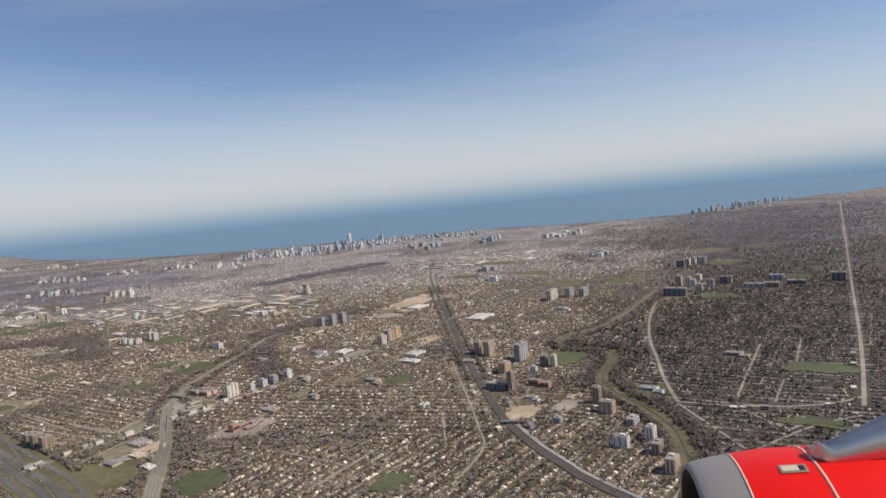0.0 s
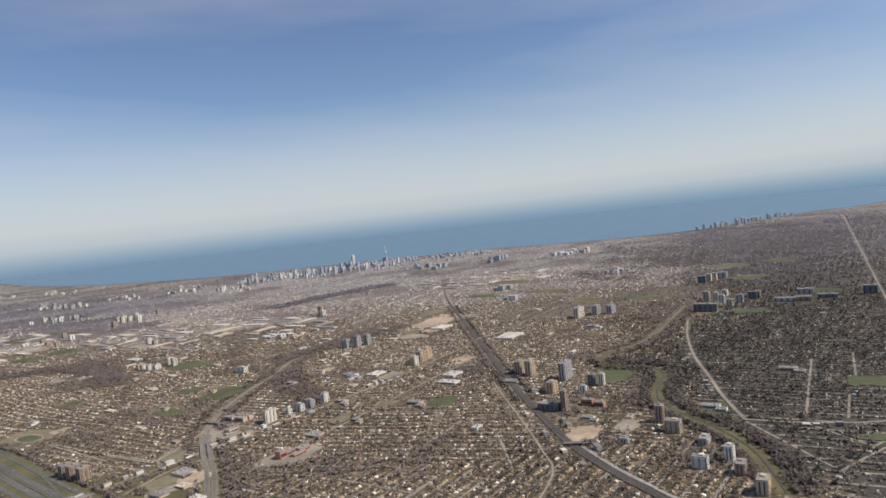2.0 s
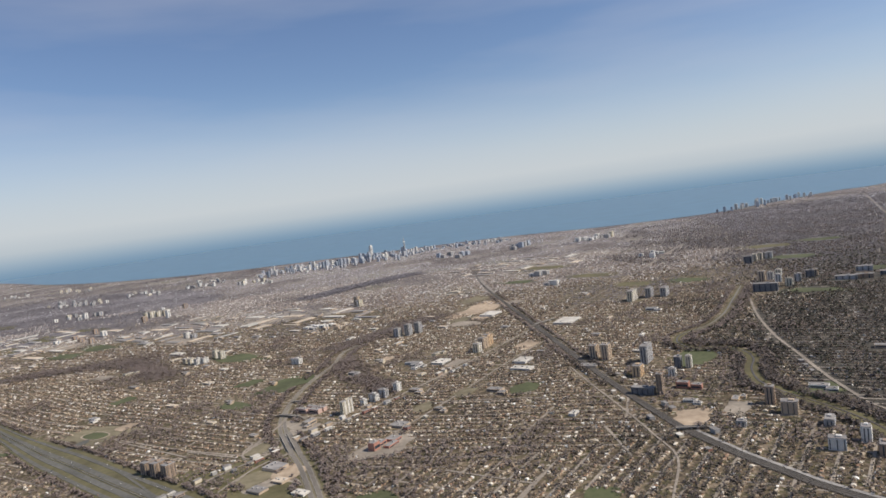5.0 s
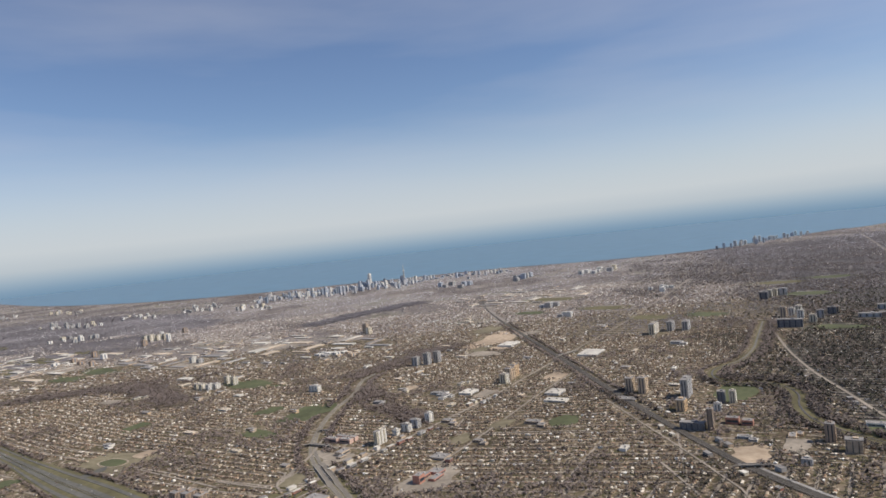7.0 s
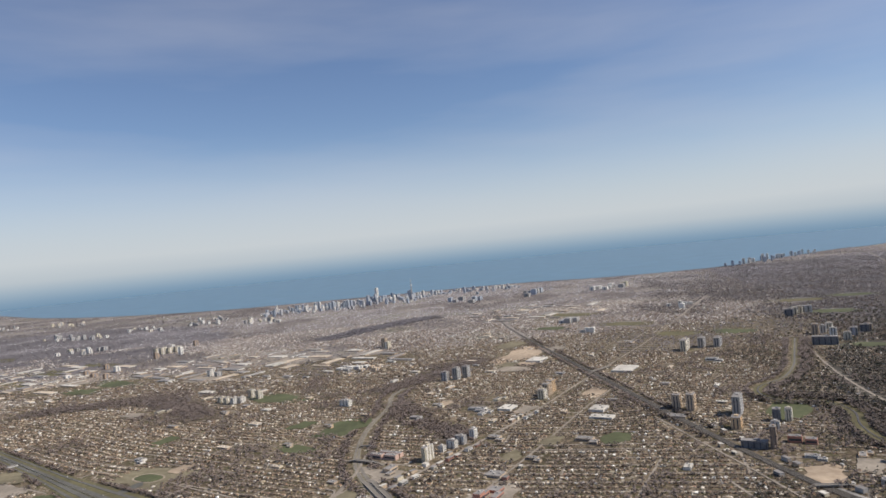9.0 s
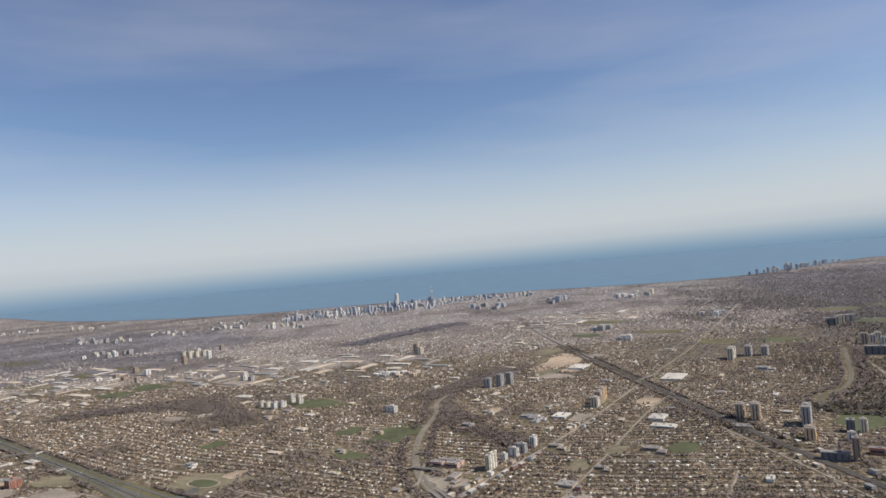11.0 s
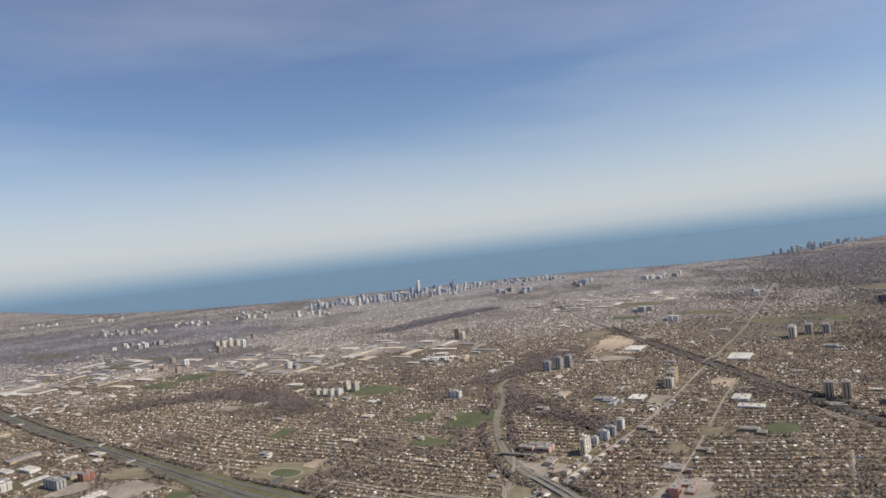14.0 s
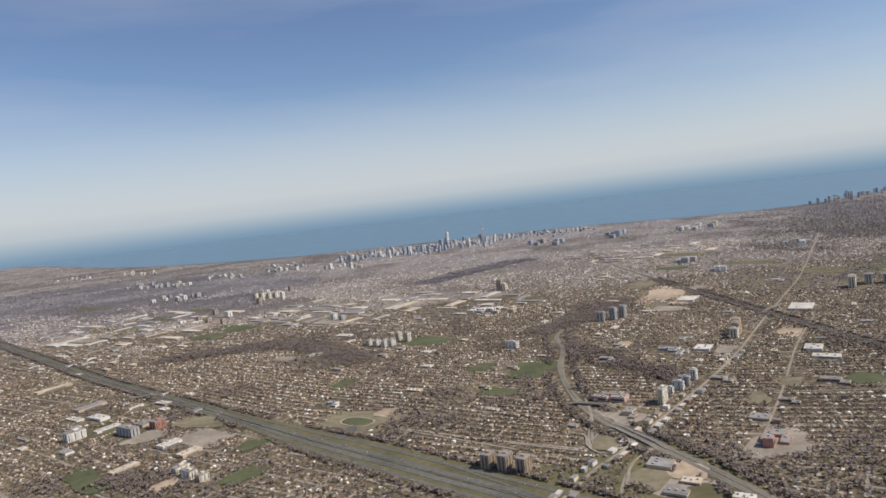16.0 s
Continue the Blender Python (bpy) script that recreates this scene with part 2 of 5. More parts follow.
M_WESTWOOD = island_surface("mixed_far_woods", [(0.0, (0.138, 0.126, 0.132)), (0.5, (0.168, 0.152, 0.158)), (0.85, (0.124, 0.126, 0.112))], 1.0, 0.95)
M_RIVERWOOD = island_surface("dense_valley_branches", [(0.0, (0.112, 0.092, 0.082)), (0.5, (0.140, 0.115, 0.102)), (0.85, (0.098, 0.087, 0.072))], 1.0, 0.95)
M_FARWOOD = island_surface("hazed_wood_branches", [(0.0, (0.196, 0.184, 0.202)), (0.5, (0.228, 0.214, 0.234)), (0.85, (0.190, 0.188, 0.190))], 1.0, 0.95)
M_VALLEY = island_surface("valley_wood_branches", [(0.0, (0.190, 0.152, 0.134)), (0.5, (0.228, 0.184, 0.162)), (0.85, (0.165, 0.142, 0.120))], 1.0, 0.95)
M_WHITEROOF = surface("membrane_roof", [(0.46, 0.43, 0.375), (0.64, 0.61, 0.54)], 0.5, 0.8, 0.08)
M_TANROOF = surface("weathered_tan_roof", [(0.46, 0.38, 0.285), (0.62, 0.53, 0.415)], 0.5, 0.85, 0.08)
M_GREYROOF = surface("gravel_roof", [(0.20, 0.19, 0.18), (0.30, 0.285, 0.27)], 0.6, 0.9, 0.1)
M_BROWNROOF = surface("brown_shingle_roof", [(0.15, 0.115, 0.085), (0.24, 0.185, 0.14)], 1.5, 0.9, 0.2)
M_GLASS = surface("window_glass", [(0.03, 0.04, 0.055), (0.07, 0.085, 0.10)], 2.0, 0.15, 0.3)
# far tower glass is paled to blue-grey, with the haze in its colour
M_BLUEGLASS = surface("hazed_curtain_glass", [(0.20, 0.24, 0.29), (0.27, 0.31, 0.36)], 1.0, 0.3, 0.1)
M_PALEGLASS = surface("hazed_window_glass", [(0.16, 0.19, 0.23), (0.22, 0.25, 0.29)], 1.0, 0.25, 0.1)
WALLS = {
    "white": surface("white_painted_panels", [(0.62, 0.60, 0.55), (0.74, 0.72, 0.67)], 0.8, 0.8, 0.1, strength=0.2),
    "cream": surface("cream_brick", [(0.56, 0.50, 0.38), (0.66, 0.60, 0.47)], 0.8, 0.85, 0.1, strength=0.2),
    "tan": surface("tan_brick", [(0.45, 0.355, 0.26), (0.54, 0.435, 0.325)], 0.8, 0.85, 0.1, strength=0.2),
    "orange": surface("orange_brick", [(0.56, 0.41, 0.26), (0.64, 0.48, 0.31)], 0.8, 0.85, 0.1, strength=0.2),
    "brown": surface("brown_brick", [(0.31, 0.235, 0.175), (0.38, 0.295, 0.225)], 0.8, 0.85, 0.1, strength=0.2),
    "red": surface("red_brick", [(0.38, 0.185, 0.135), (0.46, 0.235, 0.175)], 0.8, 0.85, 0.1, strength=0.2),
    "rose": surface("rose_brick", [(0.46, 0.32, 0.265), (0.56, 0.40, 0.335)], 0.8, 0.85, 0.1, strength=0.2),
    "grey": surface("grey_concrete_panels", [(0.33, 0.32, 0.305), (0.42, 0.41, 0.39)], 0.8, 0.85, 0.1, strength=0.2),
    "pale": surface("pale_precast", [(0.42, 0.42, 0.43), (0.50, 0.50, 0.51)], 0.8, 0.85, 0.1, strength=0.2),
    # wall colour of far towers with distance haze mixed in
    "haze": surface("hazed_precast", [(0.34, 0.38, 0.44), (0.44, 0.48, 0.54)], 0.8, 0.7, 0.1, strength=0.2),
    "dark": surface("dark_cladding", [(0.13, 0.135, 0.15), (0.19, 0.195, 0.21)], 0.8, 0.6, 0.1, strength=0.2),
}

# ---- mesh helpers ----


def mesh_ob(name, verts, faces, material, parent=None, label=""):
    me = bpy.data.meshes.new(name)
    me.from_pydata(verts, [], faces)
    for mt in (material if isinstance(material, (list, tuple)) else [material]):
        me.materials.append(mt)
    ob = new(name, me)
    ob.parent = parent
    if label:
        ob["label"] = label
    return ob


def part(name, bm, material, parent, label=""):
    me = bpy.data.meshes.new(name)
    bm.to_mesh(me)
    bm.free()
    me.materials.append(material)
    ob = new(name, me)
    ob.parent = parent
    if label:
        ob["label"] = label
    return ob


def thing(name, x, y, z=0.0, turn=0.0):
    ob = new(name)
    ob.empty_display_size = 0.5
    ob.matrix_basis = pose(x, y, z, 0, 0, turn)
    return ob


def add_box(bm, cx, cy, z0, sx, sy, h, bevel=0.0):
    m = Matrix.Translation((cx, cy, z0 + h / 2)) @ Matrix.Diagonal((sx, sy, h, 1))
    made = bmesh.ops.create_cube(bm, size=1.0, matrix=m)
    if bevel:
        edges = list({e for v in made["verts"] for e in v.link_edges})
        bmesh.ops.bevel(bm, geom=edges, offset=bevel, segments=1, affect="EDGES")
    return made


def big_mesh(name, verts, tris, mat_index, materials):
    """A mesh of very many triangles from numpy arrays."""
    me = bpy.data.meshes.new(name)
    me.vertices.add(len(verts))
    me.vertices.foreach_set("co", verts.astype(np.float32).ravel())
    me.loops.add(3 * len(tris))
    me.loops.foreach_set("vertex_index", tris.astype(np.int32).ravel())
    me.polygons.add(len(tris))
    me.polygons.foreach_set("loop_start", np.arange(0, 3 * len(tris), 3, dtype=np.int32))
    if mat_index is not None:
        me.polygons.foreach_set("material_index", mat_index.astype(np.int32))
    for mt in materials:
        me.materials.append(mt)
    me.update(calc_edges=True)
    return new(name, me)


def smooth_line(pts, step=4.0):
    """A curve through the points (Catmull-Rom), sampled about every step."""
    p = [np.array(q, float) for q in pts]
    p = [2 * p[0] - p[1]] + p + [2 * p[-1] - p[-2]]
    out = []
    for a, b, c, d in zip(p, p[1:], p[2:], p[3:]):
        k = max(2, int(np.linalg.norm(c - b) / step))
        for i in range(k):
            s = i / k
            out.append(0.5 * (2 * b + (c - a) * s + (2 * a - 5 * b + 4 * c - d) * s * s + (3 * b - a - 3 * c + d) * s ** 3))
    out.append(p[-2])
    return np.array(out)


def offsets(line, off):
    t = np.gradient(line, axis=0)
    t /= np.linalg.norm(t, axis=1, keepdims=True)
    return line + off * np.c_[t[:, 1], -t[:, 0]]


def ribbon(name, line, width, z, material, off=0.0, thick=0.05, parent=None, taper=None):
    """A strip with thickness that follows a line; off to its right."""
    k = np.ones(len(line)) if taper is None else np.interp(line[:, 1], *taper)
    a, b = offsets(line, (off - width / 2) * k[:, None]), offsets(line, (off + width / 2) * k[:, None])
    n = len(line)
    vs = [(*p, z) for p in a] + [(*p, z) for p in b] + [(*p, z - thick) for p in a] + [(*p, z - thick) for p in b]
    fs = []
    for i in range(n - 1):
        fs += [(i, n + i, n + i + 1, i + 1), (2 * n + i, i, i + 1, 2 * n + i + 1), (n + i, 3 * n + i, 3 * n + i + 1, n + i + 1)]
    return mesh_ob(name, vs, fs, material, parent)


def patch(name, cx, cy, rx, ry, turn, material, z=0.06, wobble=0.12, square=2.0, sides=40):
    """A flat piece of ground with an uneven rounded outline."""
    vs, c, s = [], math.cos(radians(turn)), math.sin(radians(turn))
    for i in range(sides):
        a = 2 * math.pi * i / sides
        k = (abs(math.cos(a)) ** square + abs(math.sin(a)) ** square) ** (-1 / square)
        k *= 1 + wobble * noise.noise(Vector((math.cos(a) * 1.3 + cx, math.sin(a) * 1.3 + cy, 0.3)))
        px, py = rx * k * math.cos(a), ry * k * math.sin(a)
        vs.append((cx + c * px - s * py, cy + s * px + c * py, z))
    vs += [(x, y, z - 0.05) for x, y, _ in vs]
    fs = [tuple(range(sides))] + [(i, i + sides, (i + 1) % sides + sides, (i + 1) % sides) for i in range(sides)]
    return mesh_ob(name, vs, fs, material)


# ---- ground, lake ----
REACH = 2750.0
disc = [(-75 + REACH * math.cos(a * math.pi / 96), REACH * math.sin(a * math.pi / 96), 0) for a in range(192)]
ground = mesh_ob("ground", disc + [(0, 0, 0)], [(i, (i + 1) % 192, 192) for i in range(192)], M_GROUND)
tagged(ground, "brown-grey city ground with dormant grass and bare yards", "ground", kind="structure")



def sheet(name, left, right, y0, y1, step, z, material, label):
    """A broad ground strip between two ragged sides."""
    vs, ys = [], np.arange(y0, y1, step)
    for k, y in enumerate(ys):
        wob = 14.0 * noise.noise(Vector((y * 0.05, z * 300, 0.2)))
        vs += [(left(y) + wob * min(1.0, y / 400), y, z), (right(y), y, z)]
    fs = [(2 * k, 2 * k + 1, 2 * k + 3, 2 * k + 2) for k in range(len(ys) - 1)]
    return tagged(mesh_ob(name, vs, fs, material), label, "ground", kind="structure")


M_YARD = yard_material()
# the sheet beyond the river has dimness painted into its colour
M_DIMGROUND = surface("dimmed_west_ground", [(0.046, 0.042, 0.033), (0.082, 0.073, 0.056)], 0.7, 0.95, 0.04, strength=0.8)
sheet("ground", lambda y: -0.9 * max(y, 60) - 150, lambda y: 0.85 * max(y, 60) + 60, -120, 500, 5.0, 0.006, M_YARD, "brown garden soil and dormant turf between houses")
sheet("ground", lambda y: float(np.interp(y, [90, 150, 200, 260, 300, 360, 420, 470, 520, 560], [64, 64, 64, 64, 80, 128, 170, 235, 360, 540])), lambda y: 0.85 * y + 90, 90, 560, 5.0, 0.012, M_DIMGROUND, "ground under old trees with dimness put into its colour")

M_WOODLAND = surface("woodland_floor", [(0.128, 0.118, 0.122), (0.190, 0.174, 0.176)], 0.12, 0.95, 0.02, strength=0.7)
sheet("ground", lambda y: float(np.interp(y, [400, 470, 560, 750, 1000], [185, 190, 215, 270, 345])), lambda y: 0.85 * y + 90, 400, 1010, 6.0, 0.008, M_WOODLAND, "dull brown woodland floor under far trees")
sheet("ground", lambda y: -0.9 * y - 150, lambda y: float(np.interp(y, [530, 570, 640, 760, 900, 1010], [-440, -330, -290, -300, -390, -560])) + 30 * noise.noise(Vector((y * 0.03, 7.1, 0.4))), 530, 1010, 6.0, 0.010, M_WOODLAND, "dull brown woodland floor under far trees")

SHORE = smooth_line([(-5200, 4500), (-2600, 3200), (-1500, 2150), (-900, 1490), (-500, 1200), (-200, 1145), (50, 1125), (205, 1050), (365, 1030), (500, 1100), (680, 1200), (900, 1300), (2300, 2300), (4200, 4000)], 40.0)
SHORE = SHORE[np.hypot(SHORE[:, 0] + 75, SHORE[:, 1]) < REACH - 5]
nS = len(SHORE)
outer = []
for k in range(nS):
    a0 = math.atan2(SHORE[0][1], SHORE[0][0] + 75)
    a1 = math.atan2(SHORE[-1][1], SHORE[-1][0] + 75)
    aa = a0 + (a1 - a0) * k / (nS - 1)
    outer.append((-75 + (REACH + 4) * math.cos(aa), (REACH + 4) * math.sin(aa), 0.35))
lake_v = [(x, y, 0.35) for x, y in SHORE] + outer
lake = mesh_ob("water", lake_v, [(i, i + 1, nS + i + 1, nS + i) for i in range(nS - 1)], M_LAKE)
tagged(lake, "wide blue lake reaching to the hazy horizon", "lake", kind="structure")

# ---- roads, railway, river: their lines ----
RAIL = smooth_line([(60, 99), (30.0, 146.0), (23.6, 159.5), (18.6, 172.0), (13.4, 190.0), (11.0, 204.0), (8.4, 223.5), (5.6, 250.0), (2.4, 287.0), (-1.9, 343.0), (-8.2, 421.8), (-15.6, 521.0), (-18.0, 600.0), (-14.0, 716.0)])
HWY = smooth_line([(-70, 130), (-82, 162), (-89, 184), (-96, 204), (-103, 220), (-109, 236), (-113, 253), (-114, 275), (-112, 300), (-106, 328), (-105, 352), (-99, 368)])
H401 = smooth_line([(-55, 98), (-92, 146), (-112, 171), (-128, 186), (-145, 201), (-160, 214), (-178, 230), (-200, 249), (-236, 282), (-271, 314), (-336, 373), (-423, 459), (-620, 650), (-1000, 1010)])
DIAG = smooth_line([(-190, 105), (-127.7, 194.5), (-110.6, 214.3), (-85.4, 244.1), (-65.4, 267.8), (-42.0, 298.8), (-12.8, 341.6), (24.9, 395.4), (68.6, 459.8), (190.6, 657.6)])
WEST = smooth_line([(65.9, 197.0), (69.8, 221.5), (75.5, 246.3), (82.4, 277.2), (94.4, 315.4), (110.3, 355.8)])
CROSS = smooth_line([(65.9, 197.0), (79.9, 189.3), (94.2, 184.7), (106.9, 184.1), (118.4, 188.1)])
ROYAL = smooth_line([(112.1, 179.7), (133.5, 213.9), (163.8, 264.1), (202.6, 330.1), (281.8, 463.8), (392.3, 650.2), (608.2, 1015.3)])
RIVER = smooth_line([(52.5, 149.0), (56.0, 165.0), (57.4, 178.0), (55.4, 194.0), (50.8, 211.0), (49.6, 224.0), (53.8, 238.0), (60.0, 249.0), (62.0, 261.0), (57.0, 271.5), (49.0, 272.0), (45.5, 283.0), (51.0, 297.0), (68.0, 308.5), (84.0, 328.0), (101.0, 356.0), (124.0, 395.0)])
MAIN = smooth_line([(-4.5, 153.7), (4.3, 174.4), (4.1, 189.5), (2.1, 216.5), (-0.7, 244.4), (-2.9, 270.2)])
STREET_B = smooth_line([(-79.2, 205.5), (-51.4, 248.0), (-21.3, 296.4), (8.5, 338.5)])


LANES = [smooth_line(p) for p in (
    [(82.6, 194.3), (117.9, 252.6)], [(92.0, 189.4), (104.7, 208.8)], [(111.0, 214.7), (135.5, 255.2)], [(65.4, 195.5), (68.5, 167.0), (69.4, 159.2)],
    [(79.7, 188.8), (85.8, 168.8), (92.5, 175.7)], [(69.9, 157.3), (92.0, 169.3), (108.3, 173.7)], [(-54.8, 247.3), (-17.7, 236.2)],
    [(-32.4, 201.1), (-17.4, 225.4)], [(-53.9, 185.9), (-31.7, 170.5)], [(-38.9, 160.1), (-25.9, 180.7)], [(-5.8, 178.8), (-6.7, 202.2)],
    [(-112.2, 243.9), (-116.2, 228.3), (-117.5, 218.1), (-115.3, 213.3), (-113.1, 216.5)], [(-115.3, 218.7), (-111.9, 226.1), (-107.5, 227.4), (-105.4, 223.3), (-108.2, 216.7)],
    [(-101.3, 215.5), (-108.7, 208.2), (-114.3, 197.9), (-116.8, 191.1)], [(-172.7, 250.0), (-137.4, 223.2)], [(-119.1, 216.6), (-139.1, 228.4)])]


def setting(ob, label, category):
    return tagged(ob, label, category, kind="structure")


SERVICE = RAIL[(RAIL[:, 1] > 118) & (RAIL[:, 1] < 192)]
setting(ribbon("road", SERVICE, 1.1, 0.225, M_CONCRETE, 2.1), "pale concrete road beside the railway", "road")
setting(ribbon("railway", RAIL, 2.9, 0.20, M_GRAVEL, taper=((0, 330, 460, 540, 900), (0.85, 0.95, 0.85, 0.4, 0.25))), "dark gravel railway bed running through the city", "railway")
for k, off in enumerate((-0.9, 0.0, 0.9)):
    setting(ribbon("railway_track", RAIL, 0.26, 0.26, M_ASPHALT, off, taper=((0, 330, 460, 540, 900), (0.85, 0.95, 0.85, 0.4, 0.25))), "dark steel railway track on gravel", "railway")
NARROWS = ((100, 225, 265, 400), (1.0, 1.0, 0.55, 0.5))
for off in (-1.05, 1.05):
    setting(ribbon("road", HWY, 1.45, 0.24, M_HIGHWAY, off, taper=NARROWS), "pale asphalt expressway carriageway", "road")
for off in (-1.7, -0.42, 0.42, 1.7):
    setting(ribbon("lane_marking", HWY, 0.09, 0.262, M_CONCRETE, off, 0.02, taper=NARROWS), "pale edge line along the expressway", "road marking")
setting(ribbon("verge", HWY, 4.6, 0.150, M_DRY, taper=NARROWS), "dormant grass verge along the expressway", "grass")
WIDENS = ((100, 175, 238, 272, 330, 2000), (0.92, 1.0, 0.98, 0.58, 0.44, 0.40))
setting(ribbon("verge", H401, 16.0, 0.160, M_OLIVE, taper=WIDENS), "grass strips between motorway carriageways", "grass")
for off, w in ((-6.3, 1.5), (-2.7, 2.2), (0.75, 2.2), (5.4, 1.6)):
    setting(ribbon("road", H401, w, 0.23, M_ASPHALT, off, taper=WIDENS), "grey asphalt motorway carriageway", "road")
for tier, (i0, i1, o0, o1) in enumerate(((8, 19, -6.3, -2.7), (14, 27, 5.4, 0.75), (24, 36, -6.3, -2.7), (28, 40, 0.75, 5.4))):
    seg = H401[i0:i1]
    drift = np.linspace(0, 1, len(seg))
    drift = (o0 + (o1 - o0) * drift * drift * (3 - 2 * drift)) * np.interp(seg[:, 1], *WIDENS)
    setting(ribbon("ramp", offsets(seg, drift[:, None]), 0.8, 0.238 + 0.004 * tier, M_ASPHALT), "grey asphalt slip road between carriageways", "road")
setting(ribbon("median_barrier", H401, 0.12, 0.36, M_CONCRETE, -1.0, 0.25, taper=WIDENS), "pale concrete median barrier", "barrier")
for tier, (line, w, nm) in enumerate(((DIAG, 1.05, "arterial"), (WEST, 1.2, "arterial"), (CROSS, 1.0, "arterial"), (ROYAL, 1.3, "arterial"), (MAIN, 0.6, "main"), (STREET_B, 0.75, "side"))):
    setting(ribbon("road", line, w, 0.17 + 0.004 * tier, M_STREET, taper=((0, 260, 420, 900), (1.0, 1.0, 0.7, 0.9))), "pale worn asphalt %s street" % nm, "road")
for tier, line in enumerate(LANES):
    setting(ribbon("road", line, 0.75, 0.115 + 0.003 * tier, M_STREET), "pale narrow residential street", "road")
setting(ribbon("water", RIVER, 0.6, 0.14, M_RIVER), "narrow brown river in a wooded valley", "river")
UPPER = RIVER[RIVER[:, 1] > 300]
setting(ribbon("floodplain", UPPER, 1.7, 0.052, M_DRY), "pale dry grass and soil along the upper valley", "grass")
setting(ribbon("floodplain", RIVER, 4.6, 0.045, M_OLIVE, taper=((0, 250, 310, 900), (1.0, 1.0, 0.6, 0.5))), "dormant grass floodplain beside the river", "grass")

# ---- parks, fields, lots: x, y, half sizes, turn ----
GRID = 56.5
V = GRID - 90
CLEAR = []      # x, y, radius kept free of houses; flat pieces hold a fourth number


def at(p, rx, ry, turn, material, name, label, category, z=0.06, square=4.5, clear=True):
    z = 0.055 + 0.004 * sum(1 for c in CLEAR if len(c) == 4) + (z - 0.06)
    setting(patch(name, p[0], p[1], rx, ry, turn, material, z, 0.55, square), label, category)
    if clear:
        CLEAR.append((p[0], p[1], math.sqrt(rx * ry), 0))


for k, (p, rx, ry) in enumerate((((-408.8, 524.8), 30, 16), ((-397.3, 573.9), 26, 12), ((-526.3, 706.2), 30, 14), ((-359.7, 591.1), 22, 8), ((-284.0, 284.0), 11, 6), ((-103.0, 201.5), 20, 14), ((-130.2, 190.7), 22, 14))):
    at(p, rx, ry, V, M_OLIVE, "verge", "olive spring grass between industrial buildings", "grass", 0.026 + 0.004 * k, 3.0, False)
at((-187.4, 262.5), 15, 8, GRID - 90, M_DRY, "park", "dormant grass park round a running track", "park")
at((-122.3, 301.2), 13, 8, GRID, M_LAWN, "lawn", "green playing field", "field", 0.07)
at((-165.9, 376.6), 18, 7, GRID - 90, M_LAWN, "lawn", "green park strip beside apartment blocks", "field", 0.07)
at((-24.5, 250.2), 7, 5, GRID, M_LAWN, "lawn", "green school playing field", "field", 0.07)
at((-104.4, 177.6), 17, 10, GRID, M_OLIVE, "meadow", "olive-brown open meadow by the motorway", "field")
at((-101.6, 191.0), 9, 6, V, M_LOT, "parking_lot", "grey parking lot round low commercial buildings", "lot", 0.05, 6.0)
at((-72.6, 169.2), 8, 7, GRID, M_LAWN, "lawn", "green grass by the interchange", "field", 0.07)
for p, rx, ry, mt in (((-27.5, 433.9), 25, 10, M_SOIL), ((-5.9, 442.3), 11, 5, M_LOT), ((-41.5, 402.4), 9, 4, M_DRY), ((-29.7, 471.6), 22, 6, M_DRY), ((-28.4, 403.8), 9, 5, M_SOIL)):
    at(p, rx, ry, GRID, mt, "bare_lot", "bare tan and grey construction ground by the railway", "lot", 0.06, 6.0)
at((18.4, 200.7), 7, 5, GRID, M_SOIL, "bare_lot", "bare tan vacant lot beside the railway", "lot", 0.06, 6.0)
at((60.7, 208.2), 7, 4, 20, M_LAWN, "lawn", "green riverside park grass", "field", 0.07)
at((42.9, 260.9), 12, 6, GRID, M_LAWN, "lawn", "green grass by the river bend", "field", 0.07)
at((-20.1, 158.4), 6, 4, GRID, M_LAWN, "lawn", "green school yard with sand infield", "field", 0.07)

for p, rx, ry, mt, what in (((40.0, 670.0), 34, 12, M_LOT, "paved"), ((110.0, 668.0), 26, 10, M_LOT, "paved"), ((-190.0, 512.0), 30, 14, M_LOT, "paved"), ((-230.0, 460.0), 22, 9, M_LOT, "paved"),
                            ((-345.0, 515.0), 26, 14, M_LOT, "paved"), ((-425.0, 518.0), 26, 14, M_LOT, "paved"), ((-352.0, 446.0), 18, 9, M_LOT, "paved"),
                            ((78.0, 452.0), 15, 8, M_OLIVE, "grassy"), ((112.0, 440.0), 13, 8, M_LAWN, "green"), ((66.0, 520.0), 20, 9, M_OLIVE, "grassy"), ((203.0, 480.0), 20, 8, M_LAWN, "green"),
                            ((224.0, 556.0), 24, 10, M_OLIVE, "grassy"), ((268.0, 556.0), 22, 9, M_LAWN, "green"), ((47.0, 608.0), 26, 9, M_OLIVE, "grassy"), ((10.0, 536.0), 18, 7, M_LAWN, "green"), ((-296.0, 480.0), 20, 8, M_LAWN, "green")):
    at(p, rx, ry, V, mt, "open_ground", "%s open ground between far districts" % what, "field", 0.06, 3.0, mt is not M_LOT)

# ---- apartment buildings ----


def comb(bm, cx, wide, side, y0, out, n, storey):
    """A stack of balcony slabs on one thin back rib: a toothed outline drawn out sideways."""
    prof = [(y0 + 0.02, 0.05)]
    for k in range(n):
        z = 0.08 + k * storey
        prof += [(y0 + 0.04, z), (y0 + out, z), (y0 + out, z + 0.19), (y0 + 0.04, z + 0.19)]
    prof += [(y0 + 0.04, n * storey), (y0 + 0.02, n * storey)]
